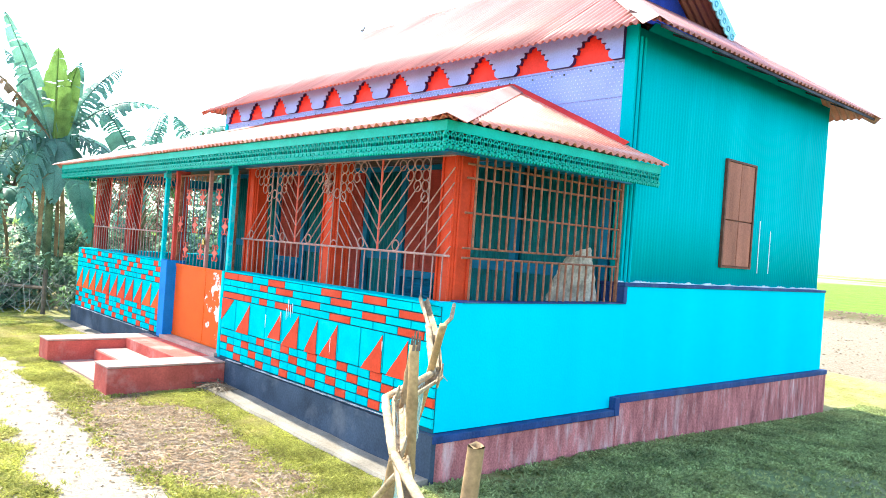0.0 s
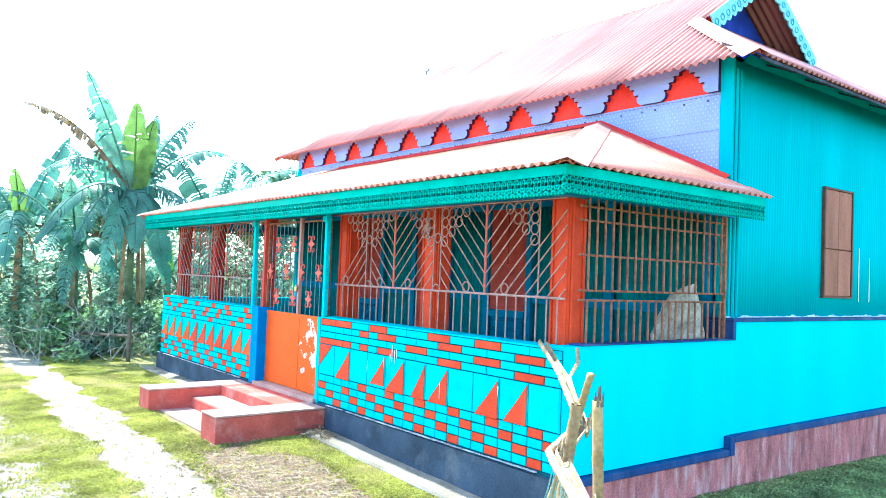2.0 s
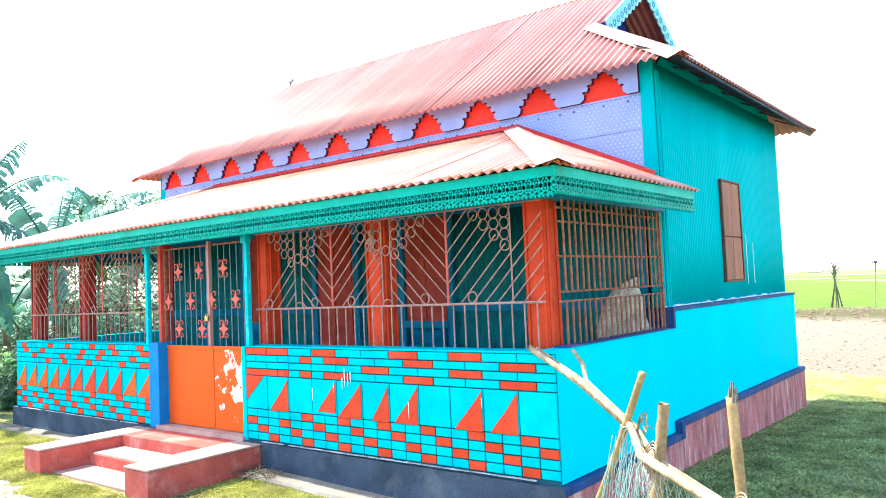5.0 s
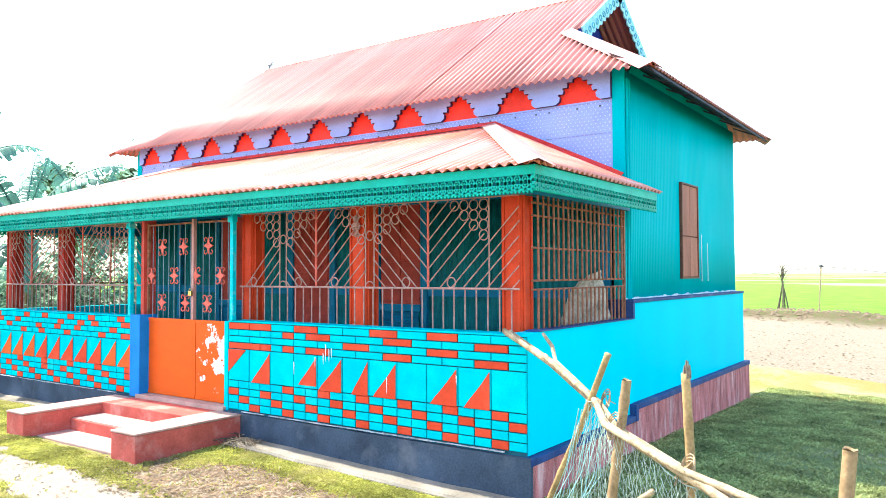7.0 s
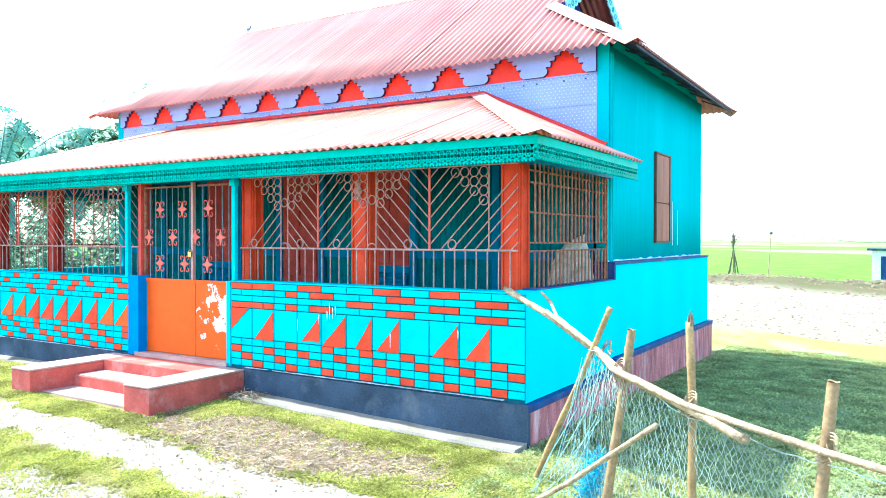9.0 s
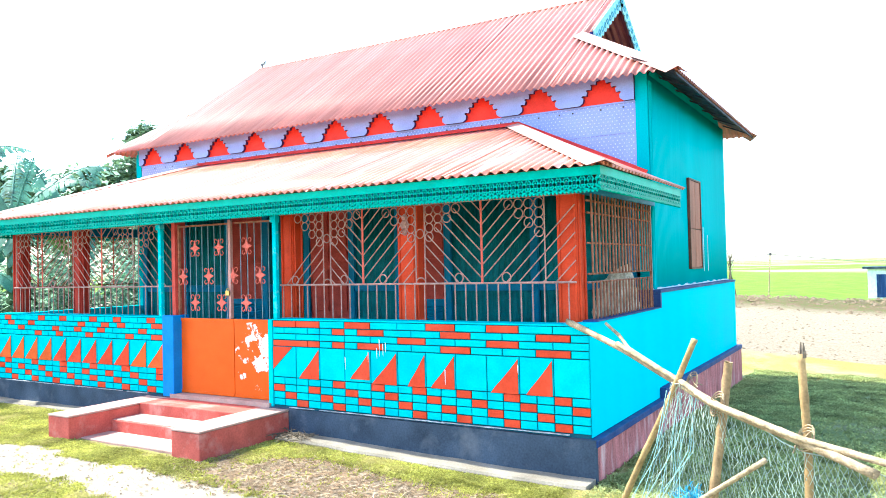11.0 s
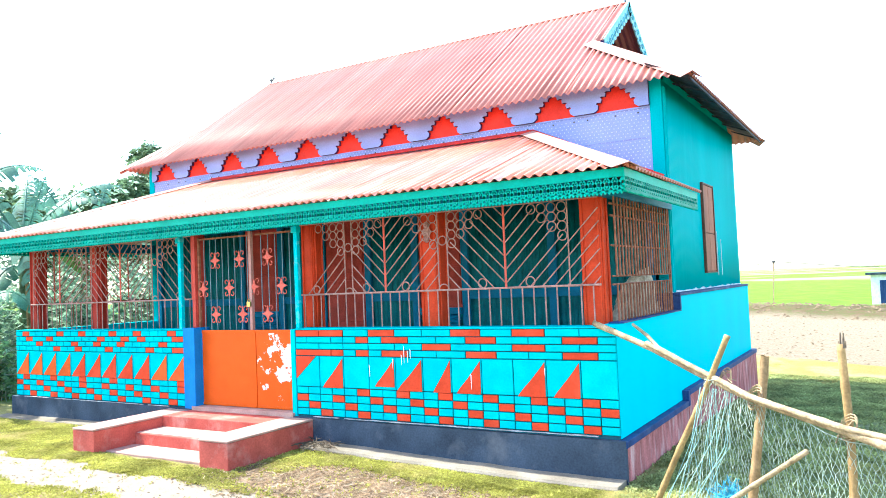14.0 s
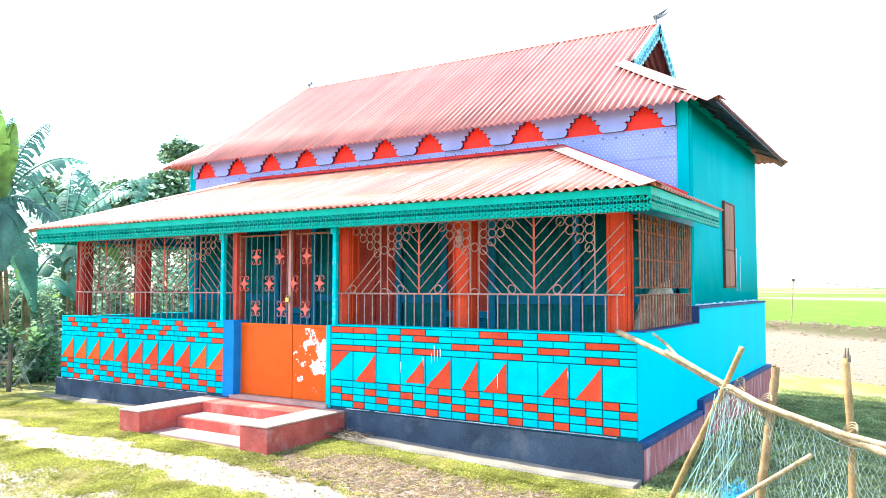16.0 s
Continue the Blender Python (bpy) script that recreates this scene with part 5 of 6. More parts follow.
def net():
    """Diamond-meshed cord hung from the rail, gathered near the leaning pole, down to the grass."""
    tops = [Vector(p) for p in ((0.80, -0.72, 0.97), (0.98, -0.90, 0.95), (1.15, -1.18, 0.93), (1.60, -1.48, 0.84), (1.95, -1.62, 0.80), (2.20, -1.73, 0.78), (3.0, -2.08, 0.74))]
    foots = [(0.50, -0.70), (0.85, -0.92), (1.15, -1.15), (1.60, -1.42), (1.95, -1.58), (2.2, -1.70), (3.0, -2.05)]
    cum = [0, 0.5, 1.0, 1.9, 2.5, 2.95, 4.3]
    def at(u, v):
        k = max(i for i in range(len(cum) - 1) if cum[i] <= u + 1e-6)
        q = (u - cum[k]) / (cum[k + 1] - cum[k])
        t = tops[k].lerp(tops[k + 1], q)
        f = Vector((foots[k][0] * (1 - q) + foots[k + 1][0] * q, foots[k][1] * (1 - q) + foots[k + 1][1] * q, 0))
        f.z = gz(f.x, f.y) + 0.01
        sag = 0.04 * smoothstep(1.0, 2.0, u) * (1 - v) + 0.05 * noise.noise((u * 1.2, v * 2, 1))
        p = t.lerp(f, v)
        off = noise.noise((u * 2.1, v * 1.3, 3)) * 0.06 + 0.05 * math.sin(v * math.pi)
        p += Vector((0.6, 0.8, 0)) * off * v
        p.z = max(p.z - sag, f.z)
        jit = 0.017
        return p + Vector((noise.noise((u * 23, v * 31, 2)), noise.noise((u * 29, v * 27, 9)), noise.noise((u * 21, v * 25, 5)))) * jit
    nu, nv = 92, 23
    bm = bmn()
    for j in range(nv):
        for i in range(nu):
            u0, u1 = 4.29 * i / nu, 4.29 * (i + 1) / nu
            um = (u0 + u1) / 2
            v0, v1 = j / nv, (j + 1) / nv
            if (i + 0.5) / nu > 0.66 and v0 < 0.15 * noise.noise((i * 0.2, 0, 3)) + 0.1:
                continue
            a, b, c = (at(u0, v0), at(um, v1), at(u1, v0)) if j % 2 == 0 else (at(um, v0), at(u1, v1), at(min(u1 + um - u0, 4.29), v0))
            bar(bm, a, b, 0.0014, 3), bar(bm, b, c, 0.0014, 3)
    hung = thing("fishing_net", (1.2, -1.15, gz(1.2, -1.15)), "faded green fishing net hung on the bamboo rail", "net")
    part("net_mesh", at_fence(bm), NETM, hung)
    part("head_rope", at_fence(tube(bmn(), [at(4.28 * k / 40, 0.0) for k in range(41)], [0.003] * 41, 5)), NETM, hung)
    return hung


hung_net = net()
for k in range(14):
    u = random.uniform(0, 1)
    x, y = 0.78 + 0.22 * u, -0.78 - 0.12 * u
    pts = [(x, y, 0.93), (x - 0.05 + random.uniform(-.06, .06), y - 0.03, 0.6), (x - 0.12 + random.uniform(-.13, .13), y - 0.04 + random.uniform(-.05, .05), 0.25), (x - 0.14 + random.uniform(-.18, .18), y - 0.05 + random.uniform(-.1, .1), 0.03)]
    part("blue_cord", at_fence(tube(bmn(), pts, [0.0024] * 4, 3)), NETB, hung_net, "loose blue cord")

NETC = mat("bright blue net cord", (0.08, 0.38, 0.52), 0.7, vary=0.25, scale=8)
bm = bmn()
for k in range(130):
    u = random.random()
    c = Vector((0.87 + 0.09 * u, -0.91 - 0.02 * u, 0.04 + 0.32 * u))
    q = [c + Vector((random.gauss(0, 0.05), random.gauss(0, 0.035), random.gauss(0, 0.05))) for _ in range(4)]
    for w in q:
        w.z = max(w.z, gz(w.x, w.y) + 0.012)
    tube(bm, q, [0.0022] * 4, 3)
part("blue_net", at_fence(bm), NETC, hung_net, "gathered bright blue net")

# ---- banana plants ----
def bez(a, b, c, t):
    return a * (1 - t) ** 2 + b * 2 * t * (1 - t) + c * t * t


def banana_leaf(p0, p1, p2, half, material, parent, torn=0.5, face=None, n=34, droop=0.35):
    """A leaf on an arched rib; the blade hangs from it in strips where the wind has torn it."""
    p0, p1, p2 = Vector(p0), Vector(p1), Vector(p2)
    torn = min(1.0, torn + 0.2) if torn > 0.3 else torn
    half *= 0.9
    bm = bmn()
    rib = [bez(p0, p1, p2, i / n) for i in range(n + 1)]
    tube(bm, rib, [0.028 * (1 - 0.85 * i / n) for i in range(n + 1)], 5)
    for s in (-1, 1):
        i = 3
        while i < n:
            k = min(n - i, random.choice((1, 1, 1, 2)) if random.random() < torn else random.choice((4, 6)))
            gap = random.uniform(0.2, 0.55) if random.random() < torn else 0.0
            tilt = random.uniform(-0.35, 0.3) * torn
            dr = droop * random.uniform(0.5, 1.5) * (1 + 1.3 * torn)
            cut = random.uniform(0.72, 1.0) if random.random() < torn else 1.0
            prev = None
            for j in range(k + 1):
                q = (i + (j if j < k else k - gap * 0.8)) / n
                c = bez(p0, p1, p2, min(1, q))
                d = (bez(p0, p1, p2, min(1, q + 0.02)) - bez(p0, p1, p2, q - 0.02)).normalized()
                f = Vector(face) if face else Vector((0.25, -0.2, 1))
                side = d.cross(f).normalized() * s
                nn = side.cross(d).normalized()
                if nn.z < 0:
                    nn = -nn
                w = half * math.sin(math.pi * min(1, 0.10 + 0.90 * (q ** 0.8))) ** 0.6 * cut
                sl = d * (0.35 + tilt) * w
                row = [c, c + side * w * 0.5 + sl * 0.35 + nn * w * 0.10 - Vector((0, 0, dr * w * 0.12)), c + side * w * 0.97 + sl - Vector((0, 0, dr * w * 0.75))]
                row = [bm.verts.new(p) for p in row]
                if prev:
                    for a, b, e, g in zip(prev, row, row[1:], prev[1:]):
                        bm.faces.new((a, b, e, g))
                prev = row
            i += k
    return part("leaf", bm, material, parent, smooth=True)


def banana(x, y, h, leaves, label, seed, lean=(0, 0)):
    random.seed(seed)
    z = gz(x, y)
    b = thing("banana_plant", (x, y, z), label, "banana plant", "banana plants")
    bm = bmn()
    n = 10
    tube(bm, [(lean[0] * (i / n) ** 2, lean[1] * (i / n) ** 2, h * i / n - 0.1 * (i == 0)) for i in range(n + 1)], [0.085 - 0.035 * i / n for i in range(n + 1)], 10)
    part("trunk", bm, STALK, b, "sheathed greenish brown trunk", smooth=True)
    for k, (tip, arch, half, mt, torn) in enumerate(leaves):
        top = Vector((lean[0], lean[1], h - 0.12))
        tip = Vector(tip) - Vector((x, y, z))
        mid = top.lerp(tip, 0.5) + Vector((0, 0, arch))
        banana_leaf(top, mid, tip, half, mt, b, torn, face=(0.7, -0.45, 0.6) if arch < 0.5 else None)
    for k in range(3):
        a = random.uniform(0, 6.28)
        r = random.uniform(0.2, 0.35)
        part("dry_leaf", at_leaf(x, y, a, r, h), LEAFD, b, "dry hanging leaf")
    return b


def at_leaf(x, y, a, r, h):
    bm = bmn()
    w = random.uniform(0.02, 0.05)
    p = [Vector((0.08 * math.cos(a), 0.08 * math.sin(a), h * 0.92)), Vector((r * math.cos(a), r * math.sin(a), h * 0.8)), Vector((r * 1.1 * math.cos(a), r * 1.1 * math.sin(a), h * 0.3))]
    prev = None
    for i in range(9):
        c = bez(*p, i / 8)
        s = Vector((-math.sin(a), math.cos(a), 0)) * w * (1 + 0.5 * noise.noise((i, a, 0)))
        row = [bm.verts.new(c - s), bm.verts.new(c + Vector((0, 0, 0.02))), bm.verts.new(c + s)]
        if prev:
            bm.faces.new((prev[0], row[0], row[1], prev[1])), bm.faces.new((prev[1], row[1], row[2], prev[2]))
        prev = row
    return bm


G, Yg, D = LEAF, LEAFY, LEAFD
banana(-10.55, 0.1, 2.9, [((-10.5, -0.80, 5.05), 0.25, 0.22, G, 0.5), ((-10.35, 0.02, 4.60), 0.1, 0.30, Yg, 0.1), ((-10.4, 0.35, 4.35), 0.2, 0.24, Yg, 0.2), ((-10.6, -1.75, 4.35), 0.75, 0.26, D, 0.95),
                          ((-10.9, 2.0, 3.95), 0.75, 0.30, G, 0.9), ((-10.3, 0.72, 1.25), 1.15, 0.34, G, 0.35), ((-10.3, -1.5, 3.1), 1.0, 0.30, G, 0.9), ((-11.6, 1.0, 4.1), 0.7, 0.3, G, 0.7), ((-10.6, -1.5, 1.9), 1.2, 0.32, G, 0.6), ((-10.7, 0.5, 4.5), 0.2, 0.25, G, 0.5), ((-10.1, -0.95, 2.0), 0.95, 0.3, G, 0.9), ((-10.1, 1.4, 2.3), 0.85, 0.3, G, 0.9), ((-10.9, -0.7, 4.5), 0.5, 0.26, G, 0.95), ((-11.0, 1.3, 4.6), 0.45, 0.28, G, 0.95), ((-9.95, 0.0, 1.9), 1.0, 0.34, G, 0.3), ((-10.0, 0.55, 1.5), 1.1, 0.34, G, 0.35), ((-10.0, -0.5, 1.6), 1.1, 0.32, G, 0.7), ((-9.9, 0.9, 2.4), 0.9, 0.3, G, 0.8)],
       "tall banana plant with torn blue-green leaves and a young leaf", 3)
banana(-11.6, -1.5, 2.3, [((-11.2, -3.2, 2.3), 0.9, 0.3, G, 0.8), ((-10.4, -1.9, 1.6), 1.1, 0.33, G, 0.6), ((-11.5, -0.8, 4.0), 0.2, 0.28, G, 0.5), ((-12.4, -2.6, 3.4), 0.7, 0.3, G, 0.8), ((-10.6, -0.6, 1.5), 1.1, 0.3, G, 0.7), ((-11.2, -1.7, 3.3), 0.1, 0.2, Yg, 0.1), ((-12.6, -0.6, 3.0), 0.8, 0.3, G, 0.8)],
       "banana plant with wide drooping torn leaves", 5)
banana(-11.6, 2.0, 2.6, [((-10.4, 2.9, 3.4), 0.8, 0.3, G, 0.9), ((-10.2, 1.4, 1.5), 1.2, 0.34, G, 0.5), ((-11.4, 3.9, 3.9), 0.75, 0.3, G, 0.95), ((-12.2, 1.2, 4.1), 0.4, 0.28, G, 0.6), ((-12.7, 2.8, 4.2), 0.5, 0.28, G, 0.9), ((-10.5, 2.4, 2.1), 1.0, 0.3, Yg, 0.3), ((-11.5, 2.4, 3.95), 0.1, 0.2, G, 0.9)],
       "banana plant beside the veranda with torn leaves", 7)
banana(-13.4, 0.4, 2.7, [((-12.4, -0.9, 3.6), 0.8, 0.3, G, 0.8), ((-12.6, 1.4, 3.9), 0.6, 0.3, G, 0.8), ((-14.4, -0.4, 4.3), 0.6, 0.3, G, 0.8), ((-13.2, 0.1, 4.7), 0.2, 0.26, G, 0.4), ((-12.2, 0.4, 1.9), 1.1, 0.32, G, 0.6), ((-13.4, 2.0, 3.2), 0.9, 0.3, G, 0.8)],
       "banana plant with torn blue-green leaves", 9)
banana(-14.0, -2.3, 2.4, [((-12.8, -3.2, 2.9), 0.8, 0.3, G, 0.8), ((-12.9, -1.4, 2.2), 1.0, 0.33, G, 0.6), ((-14.2, -1.6, 4.2), 0.3, 0.28, G, 0.5), ((-15.2, -2.9, 3.6), 0.7, 0.3, G, 0.8), ((-13.7, -3.9, 3.2), 0.8, 0.3, G, 0.9), ((-13.0, -2.4, 1.4), 1.1, 0.3, Yg, 0.3)],
       "banana plant with wide drooping torn leaves", 11)
banana(-10.9, 0.9, 1.5, [((-10.5, 0.6, 2.5), 0.1, 0.16, Yg, 0.1), ((-10.3, 1.5, 1.4), 0.7, 0.26, G, 0.5), ((-10.4, 0.2, 1.2), 0.8, 0.26, G, 0.6), ((-11.2, 1.8, 2.2), 0.6, 0.26, G, 0.7)],
       "young banana sucker with bright leaves", 13)
banana(-12.6, 3.9, 2.5, [((-11.4, 4.8, 3.6), 0.8, 0.3, G, 0.95), ((-11.3, 3.4, 2.0), 1.1, 0.33, G, 0.7), ((-12.5, 5.6, 3.7), 0.75, 0.3, G, 0.95), ((-13.2, 3.2, 4.2), 0.4, 0.28, G, 0.6), ((-12.3, 4.3, 4.1), 0.2, 0.24, G, 0.9), ((-11.9, 4.5, 2.6), 0.8, 0.28, Yg, 0.3)],
       "banana plant behind the veranda end with shredded leaves", 15)
banana(-11.0, -0.7, 1.9, [((-10.2, -1.3, 1.9), 0.8, 0.3, G, 0.8), ((-10.3, -0.2, 1.4), 0.9, 0.3, G, 0.7), ((-11.2, -1.9, 2.9), 0.6, 0.28, G, 0.8), ((-10.8, -0.9, 3.2), 0.1, 0.24, G, 0.5), ((-11.9, -0.2, 2.8), 0.7, 0.28, G, 0.8), ((-10.5, -1.0, 1.0), 0.9, 0.26, G, 0.8)],
       "short banana plant with shredded drooping leaves", 17)
random.seed(21)


def leaf_cloud(name, blobs, size, material, label, category, kind=""):
    """Many small leaves in uneven clumps, joined as one mesh."""
    verts, faces = [], []
    for cx, cy, cz, rx, ry, rz, n in blobs:
        for _ in range(n):
            d = Vector((random.gauss(0, 1), random.gauss(0, 1), random.gauss(0, 1))).normalized() * (random.random() ** 0.45)
            k = 0.75 + 0.5 * noise.noise((cx + d.x * 2, cy + d.y * 2, cz + d.z * 2))
            p = Vector((cx + d.x * rx * k, cy + d.y * ry * k, cz + d.z * rz * k))
            if p.z < gz(p.x, p.y) + 0.02:
                continue
            s = size * random.uniform(0.6, 1.5)
            e = Euler((random.uniform(-0.9, 0.9), random.uniform(-0.9, 0.9), random.uniform(0, 6.28))).to_matrix()
            b = len(verts)
            for q in ((0, -0.5 * s, 0), (0.28 * s, 0, 0.05 * s), (0, 0.6 * s, -0.06 * s), (-0.28 * s, 0, 0.05 * s)):
                verts.append(p + e @ Vector(q))
            faces += [(b, b + 1, b + 2), (b, b + 2, b + 3)]
    me = bpy.data.meshes.new(name)
    me.from_pydata([tuple(v) for v in verts], [], faces)
    me.materials.append(material)
    ob = new(name, me)
    if category:
        tagged(ob, label, category, kind=kind)
    else:
        tagged(ob, label, kind=kind)
    return ob


blobs = []
for k in range(85):
    x = random.uniform(-14.5, -9.75)
    y = random.uniform(-2.4, 3.6) if x < -10.6 else random.uniform(-0.9, 3.4)
    h = random.uniform(0.25, 0.95) if x > -11 else random.uniform(0.5, 1.7)
    blobs.append((x, y, h * 0.75, random.uniform(0.25, 0.55), random.uniform(0.25, 0.55), h * 0.7, 330))
leaf_cloud("undergrowth", blobs, 0.10, SHRUB, "dense tangled undergrowth below banana plants", "undergrowth", "stuff")
for k in range(46):
    x, y = random.uniform(-15, -9.6), random.uniform(2.6, 9.0)
    h = random.uniform(1.0, 3.7)
    blobs.append((x, y, h * 0.7, random.uniform(0.4, 0.8), random.uniform(0.4, 0.8), h * 0.6, 420))
leaf_cloud("thicket", blobs[85:], 0.13, SHRUB, "dense leafy thicket beside the house", "thicket", "stuff")
for k in range(30):
    x, y = random.uniform(-16.5, -12.5), random.uniform(-4.5, 2.5)
    h = random.uniform(1.2, 2.7)
    blobs.append((x, y, h * 0.65, random.uniform(0.4, 0.8), random.uniform(0.4, 0.8), h * 0.6, 420))
leaf_cloud("back_thicket", blobs[131:], 0.15, SHRUB, "dense leafy thicket behind banana plants", "thicket", "stuff")
blobs = [(random.uniform(-12.5, -9.6), random.uniform(-1.4, 3.2), random.uniform(0.15, 0.9), 0.35, 0.35, 0.3, 170) for k in range(60)]
leaf_cloud("light_undergrowth", blobs, 0.09, SHRUBL, "light green weeds among banana plants", "undergrowth", "stuff")
bm = bmn()
for k in range(420):
    x, y = random.uniform(-12.6, -9.5), random.uniform(-1.6, 3.0)
    p = Vector((x, y, gz(x, y)))
    q = p + Vector((random.uniform(-0.5, 0.7), random.uniform(-0.6, 0.6), random.uniform(0.1, 1.1)))
    m = p.lerp(q, 0.5) + Vector((random.uniform(-0.3, 0.3), random.uniform(-0.3, 0.3), random.uniform(-0.1, 0.35)))
    tube(bm, [p, m, q], [0.008, 0.006, 0.003], 4)
tagged(part("dry_stems", bm, TWIG, None), "tangle of dry stems and twigs", "undergrowth", kind="stuff")
stake = thing("garden_stake", (-9.3, -0.2, gz(-9.3, -0.2)), "grey weathered stake with a cross rail", "stake")
part("post", bar(bmn(), (0, 0, -0.1), (0.02, 0, 0.72), 0.035, 7), BARK, stake)
part("cross_rail", bar(bmn(), (0.0, 0.04, 0.42), (-1.9, -0.7, 0.36), 0.03, 6), BARK, stake)


def tree(x, y, h, crown, n, label, seed, size=0.16):
    random.seed(seed)
    z = gz(x, y)
    t = thing("tree", (x, y, z), label, "tree", "broadleaf trees")
    bm = bmn()
    tube(bm, [(0, 0, -0.2), (0.1, 0.05, h * 0.3), (0.05, 0.2, h * 0.6)], [0.2, 0.15, 0.1], 9)
    tips = []
    for k in range(9):
        a = k * 0.7 + random.uniform(-.3, .3)
        tip = Vector((math.cos(a) * crown * random.uniform(.45, .85), math.sin(a) * crown * random.uniform(.45, .85), h * random.uniform(0.62, 0.92)))
        tube(bm, [(0.08, 0.1, h * random.uniform(.3, .55)), tip * 0.55 + Vector((0, 0, h * 0.28)), tip], [0.09, 0.05, 0.02], 6)
        tips.append(tip)
    tips.append(Vector((0, 0, h * 0.95)))
    part("trunk", bm, BARK, t, "grey branching trunk")
    bl = []
    for tip in tips:
        for j in range(4):
            o = tip + Vector((random.uniform(-.7, .7), random.uniform(-.7, .7), random.uniform(-.4, .4))) * crown * 0.4
            r = crown * random.uniform(0.24, 0.4)
            bl.append((o.x + x, o.y + y, o.z + z, r, r, r * 0.7, n // 40))
    ob = leaf_cloud("crown", bl, size, TREEL, "dense dark green crown", "")
    ob.parent = t
    ob.matrix_parent_inverse = Matrix.Translation(-t.location)
    return t


tree(-27.5, 21.0, 8.9, 3.5, 30000, "tall round-crowned broadleaf tree behind the house", 31, 0.26)
tree(-26.0, 15.0, 6.3, 3.9, 36000, "wide low broadleaf tree behind the house", 33, 0.25)
tree(-19.5, 1.0, 3.6, 2.4, 9000, "broadleaf tree in the thicket", 35)
tree(-18.5, -4.0, 3.4, 2.2, 8000, "broadleaf tree in the thicket", 37)

# ---- far things across the yard ----
random.seed(41)
x, y = -6.4, 42.0
t = thing("bare_shrub", (x, y, gz(x, y)), "bare sticks of a dry shrub on the bank", "shrub")
for k in range(5):
    a = k * 1.26 + random.uniform(-.2, .2)
    foot, tip = Vector((0.34 * math.cos(a), 0.3 * math.sin(a), -0.1)), Vector((-0.10 * math.cos(a), -0.08 * math.sin(a), random.uniform(1.9, 2.5)))
    stem = part("stem", tube(bmn(), [foot, foot.lerp(tip, 0.5) + Vector((0.03, 0, 0)), tip], [0.045, 0.038, 0.02], 5), BARK, t)
    bm = bmn()
    for j in range(6):
        p = foot.lerp(tip, random.uniform(0.7, 1.0))
        q = p + Vector((random.uniform(-.3, .35), random.uniform(-.25, .25), random.uniform(0.15, 0.75)))
        tube(bm, [p, p.lerp(q, 0.5) + Vector((0, 0, 0.06)), q], [0.016, 0.012, 0.007], 4)
    part("twig", bm, BARK, stem)
x, y = -2.9, 31.5
t = thing("bamboo_pole", (x, y, gz(x, y)), "thin bamboo pole carrying a slack wire", "pole")
part("pole", bar(bmn(), (0, 0, -0.2), (0.12, 0, 1.85), 0.03, 6), BAMP, t)
part("cap", bar(bmn(), (0.12, 0, 1.85), (0.12, 0, 1.95), 0.07, 8), DARKM, t)
part("wire", tube(bmn(), [(-5.0, 3.5, 1.75), (-2.5, 1.7, 1.55), (0.12, 0, 1.9), (3.5, 1.0, 1.5), (7, 2.2, 1.45), (11, 3, 1.6)], [0.012] * 6, 4), DARKM, t)
x, y = 0.7, 45.0
t = thing("pump_house", (x, y, gz(x, y)), "small white pump house with a blue door at the field edge", "shed")
part("wall", box(bmn(), 0, 2.2, 0, 1.8, -0.3, 1.72), WHITEW, t)
part("roof", box(bmn(), -0.25, 2.45, -0.25, 2.05, 1.721, 1.85), SLATE, t, "dark flat roof slab")
part("door", box(bmn(), 0.45, 1.4, -0.03, -0.001, 0.05, 1.4), NAVY, t, "navy door")


# ---- clods, grass ----
def scatter_clods():
    verts, faces = [], []
    ico = [(0, 0, 1), (0.9, 0, 0.2), (0.28, 0.85, 0.2), (-0.72, 0.53, 0.2), (-0.72, -0.53, 0.2), (0.28, -0.85, 0.2)]
    tri = [(0, 1, 2), (0, 2, 3), (0, 3, 4), (0, 4, 5), (0, 5, 1)]
    for k in range(4200):
        q = random.random()
        if q < 0.45:
            x, y, s = random.uniform(-7, 9), 9.8 + 16 * random.random() ** 1.4, random.uniform(0.015, 0.055)
        elif q < 0.75:
            x, y, s = random.uniform(-9, 12), random.uniform(26, 34), random.uniform(0.04, 0.15)
        else:
            x, y, s = random.uniform(-9, 3.5), random.uniform(-4.2, -0.5), random.uniform(0.004, 0.016)
        z = gz(x, y)
        r = random.uniform(0, 6.28)
        b = len(verts)
        for vx, vy, vz in ico:
            w = s * random.uniform(0.7, 1.3)
            verts.append((x + w * (vx * math.cos(r) - vy * math.sin(r)), y + w * (vx * math.sin(r) + vy * math.cos(r)), z + w * vz * 0.6 - 0.15 * s))
        faces += [(b + i, b + j, b + l) for i, j, l in tri]
    me = bpy.data.meshes.new("clods")
    me.from_pydata(verts, [], faces)
    me.materials.append(SOIL)
    tagged(new("clods", me), "earth clods and pebbles scattered on the ground", "clods", kind="stuff")


scatter_clods()


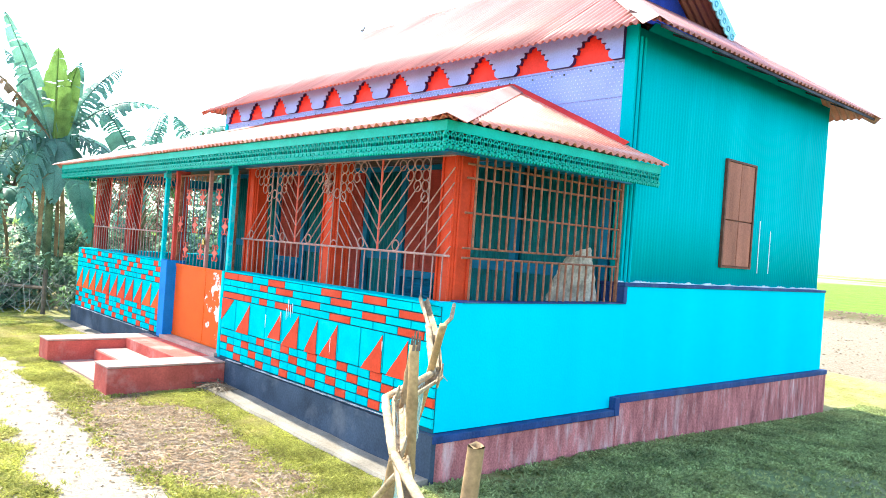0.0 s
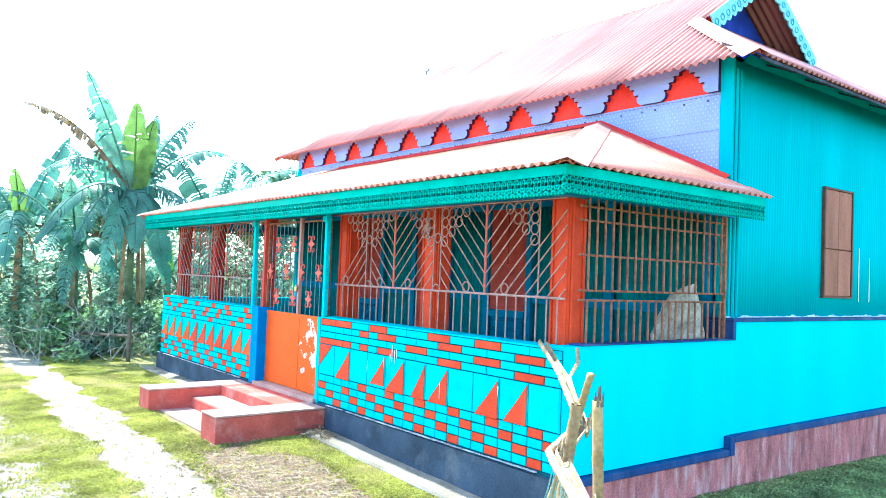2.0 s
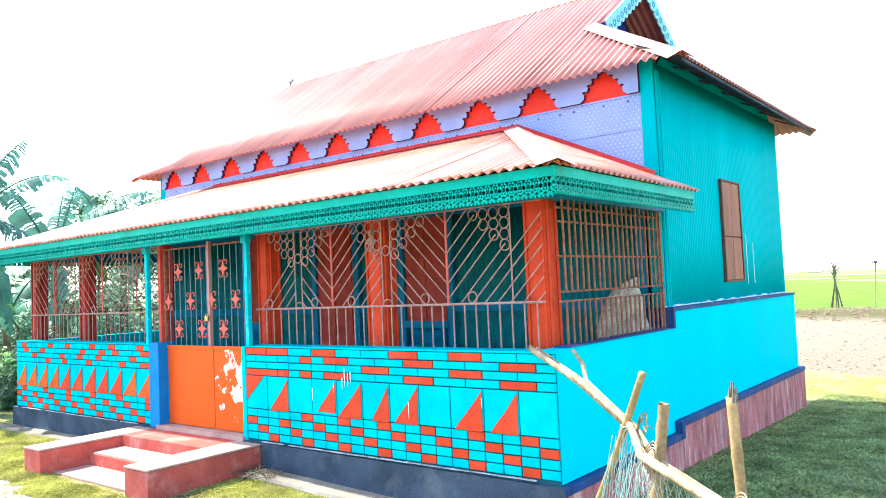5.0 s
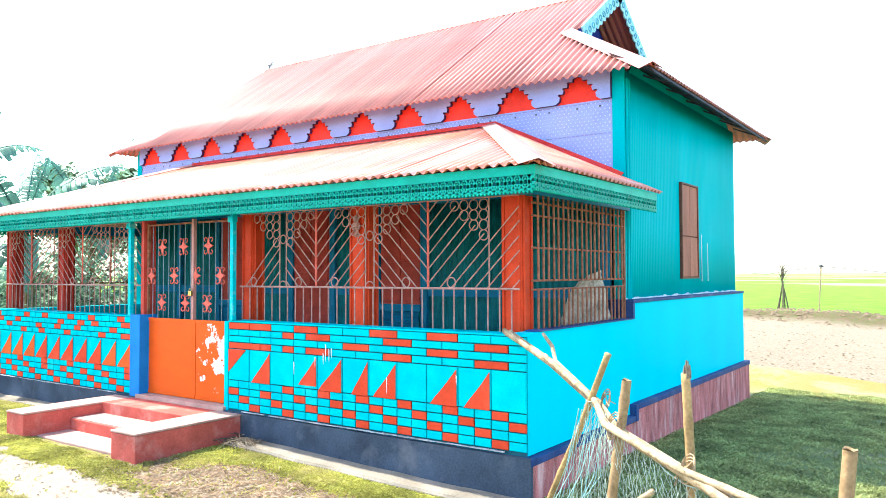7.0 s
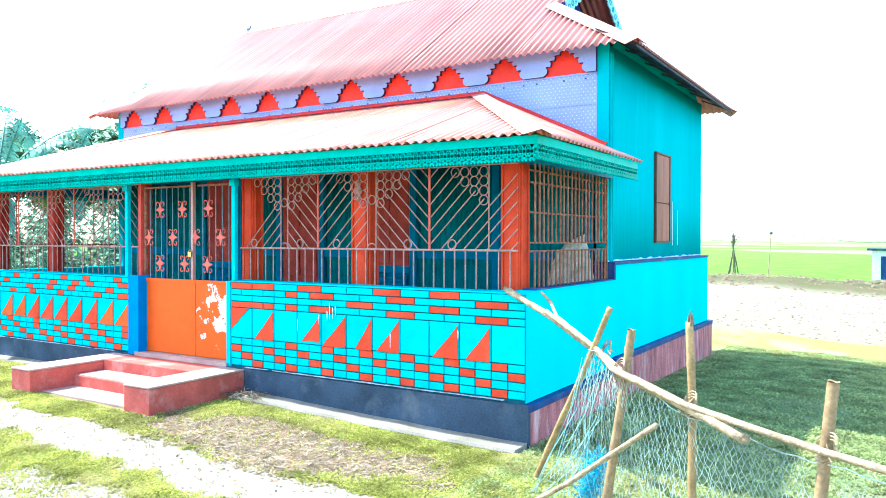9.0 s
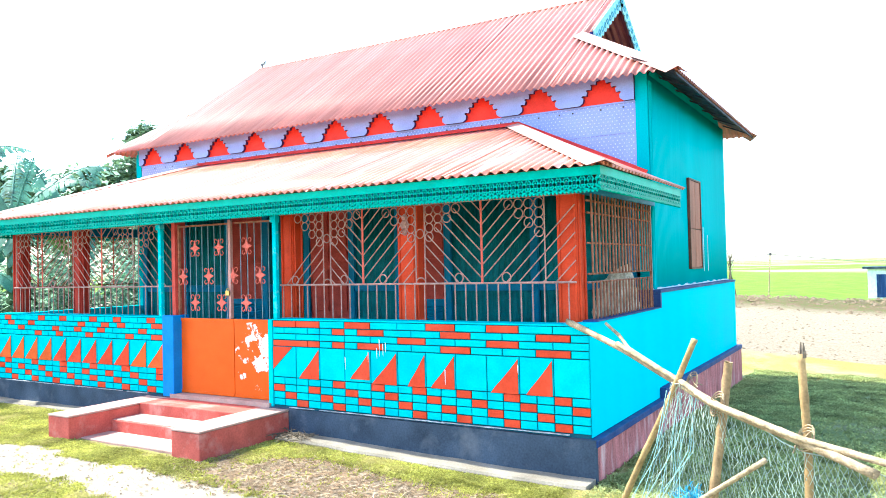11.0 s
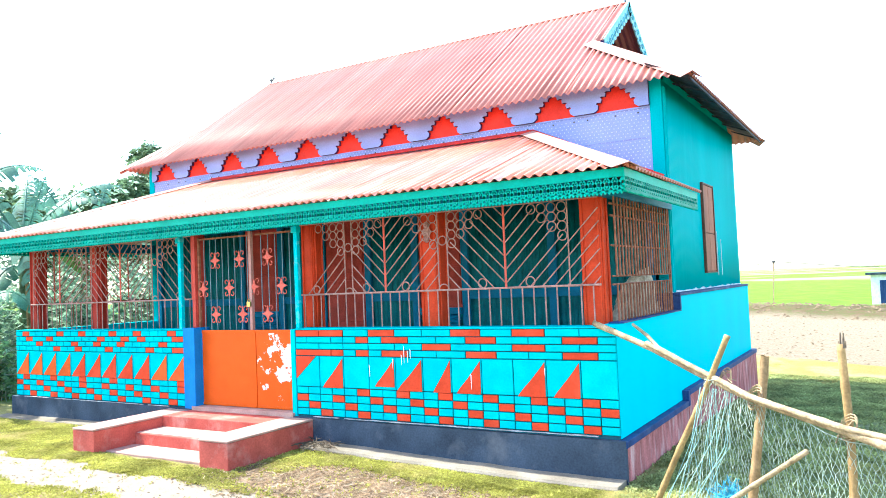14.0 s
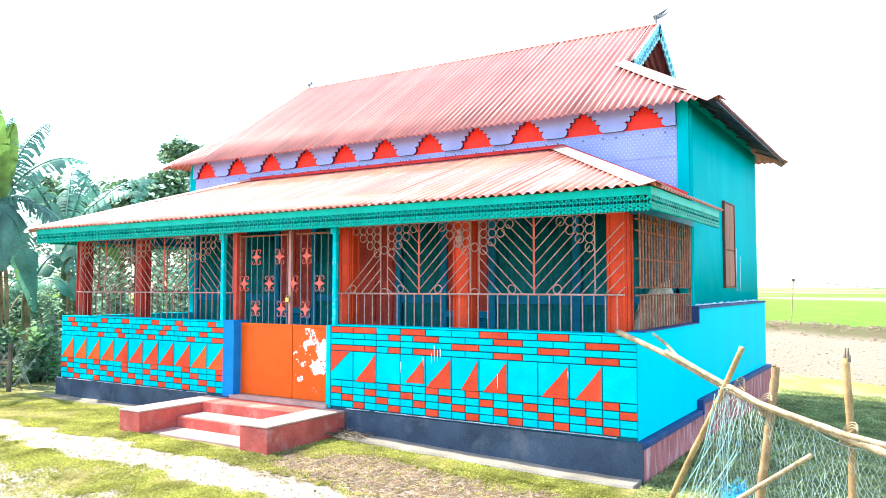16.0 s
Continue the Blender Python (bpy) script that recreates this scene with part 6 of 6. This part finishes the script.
def scatter_grass(name, label, material, count, area, size):
    """Low creeping tufts, thin on the worn earth and nearly absent on the path."""
    verts, faces = [], []
    n = 0
    while n < count:
        x, y = random.uniform(*area[0]), random.uniform(*area[1])
        n += 0.25
        if -8.5 < x < 0.06 and y > -0.27 or (-5.25 < x < -3.1 and y > -1.18):
            continue
        bare = max(pale_wear(x, y) * 0.997, earth_wear(x, y) * 0.985, 0.8 * smoothstep(-0.05, 0.35, noise.noise((x * 0.9, y * 0.9, 11)) + 0.3 * noise.noise((x * 4, y * 4, 3))))
        if random.random() < bare:
            continue
        n += 0.75
        z = gz(x, y)
        for k in range(4):
            a, h = random.uniform(0, 6.28), random.uniform(0.006, 0.024) * size
            ww = random.uniform(0.004, 0.0075) * size
            px, py = x + random.uniform(-.022, .022), y + random.uniform(-.022, .022)
            l = random.uniform(0.016, 0.036) * size
            b = len(verts)
            ca, sa = math.cos(a), math.sin(a)
            verts += [(px, py, z - 0.003), (px + ca * l * 0.5 - sa * ww, py + sa * l * 0.5 + ca * ww, z + h * 0.8), (px + ca * l, py + sa * l, z + h), (px + ca * l * 0.5 + sa * ww, py + sa * l * 0.5 - ca * ww, z + h * 0.7)]
            faces.append((b, b + 1, b + 2, b + 3))
    me = bpy.data.meshes.new(name)
    me.from_pydata(verts, [], faces)
    me.materials.append(material)
    tagged(new(name, me), label, "grass", kind="stuff")


def scatter_litter(name, label, material, count, length, width, where):
    """Dry bits lying flat on the bare ground."""
    verts, faces = [], []
    n = 0
    while n < count:
        x, y = random.uniform(-8.5, 3.0), random.uniform(-4.2, -0.3)
        if (-5.25 < x < -3.1 and y > -1.18) or random.random() > where(x, y):
            continue
        n += 1
        a, l, w = random.uniform(0, 6.28), random.uniform(*length) / 2, random.uniform(*width) / 2
        ca, sa, t = math.cos(a), math.sin(a), random.uniform(-0.3, 0.3)
        b = len(verts)
        for u, v, q in ((-l, -w, 0), (l, -w, 1), (l, w, 1), (-l, w, 0)):
            px, py = x + ca * u - sa * v, y + sa * u + ca * v
            verts.append((px, py, gz(px, py) + 0.004 + 0.3 * abs(v) + abs(t) * l * q))
        faces.append((b, b + 1, b + 2, b + 3))
    me = bpy.data.meshes.new(name)
    me.from_pydata(verts, [], faces)
    me.materials.append(material)
    tagged(new(name, me), label, "litter", kind="stuff")


GRASS = mat("creeping grass", (0.43, 0.41, 0.095), 0.7, vary=0.3, scale=3, bscale=45, trans=0.4, dirt=(0.62, 0.50, 0.24), dirt_amt=0.85, dirt_scale=1.3, island=0.35)
# GRASSD: shade-side copy of GRASS, the green cast put into its colour
GRASSD = mat("grass greened for house shade", (0.36, 0.39, 0.15), 0.7, vary=0.3, scale=3, bscale=45, trans=0.4, dirt=(0.44, 0.40, 0.15), dirt_amt=0.7, dirt_scale=1.2, island=0.35)
STRAW = mat("dry straw", (0.42, 0.33, 0.20), 0.8, vary=0.3, island=0.5)
CRUMB = mat("brown dead leaves", (0.20, 0.125, 0.07), 0.85, vary=0.3, island=0.6)
scatter_grass("front_grass", "short yellow-green creeping grass before the house", GRASS, 120000, ((-10.5, 1.6), (-3.4, -0.24)), 1.0)
scatter_grass("side_grass", "short grass beside the pink plinth, green tuned to house shade", GRASSD, 60000, ((0.06, 4.5), (-2.7, 7.6)), 1.35)
scatter_litter("straw_litter", "thin dry straws strewn on the bare earth", STRAW, 5000, (0.03, 0.14), (0.003, 0.006), lambda x, y: max(earth_wear(x, y), 0.7 * smoothstep(-2.2, -2.7, y)))
scatter_litter("leaf_litter", "small brown dead leaf crumbs on the earth", CRUMB, 12000, (0.012, 0.034), (0.007, 0.016), lambda x, y: max(earth_wear(x, y), 0.03))
bm = bmn()
for k in range(60):
    a = Vector((random.uniform(-3.1, -2.72), random.uniform(-0.36, -0.1), 0))
    a.z = gz(a.x, a.y) + random.uniform(0.03, 0.09)
    d = Vector((random.uniform(-.12, .12), random.uniform(-.10, .10), random.uniform(-.02, .05)))
    tube(bm, [a - d, a + Vector((0, 0, 0.015)), a + d], [0.003, 0.004, 0.002], 4)
tagged(part("brushwood", bm, BARK, None), "small heap of dry brushwood against the steps", "brushwood", kind="stuff")
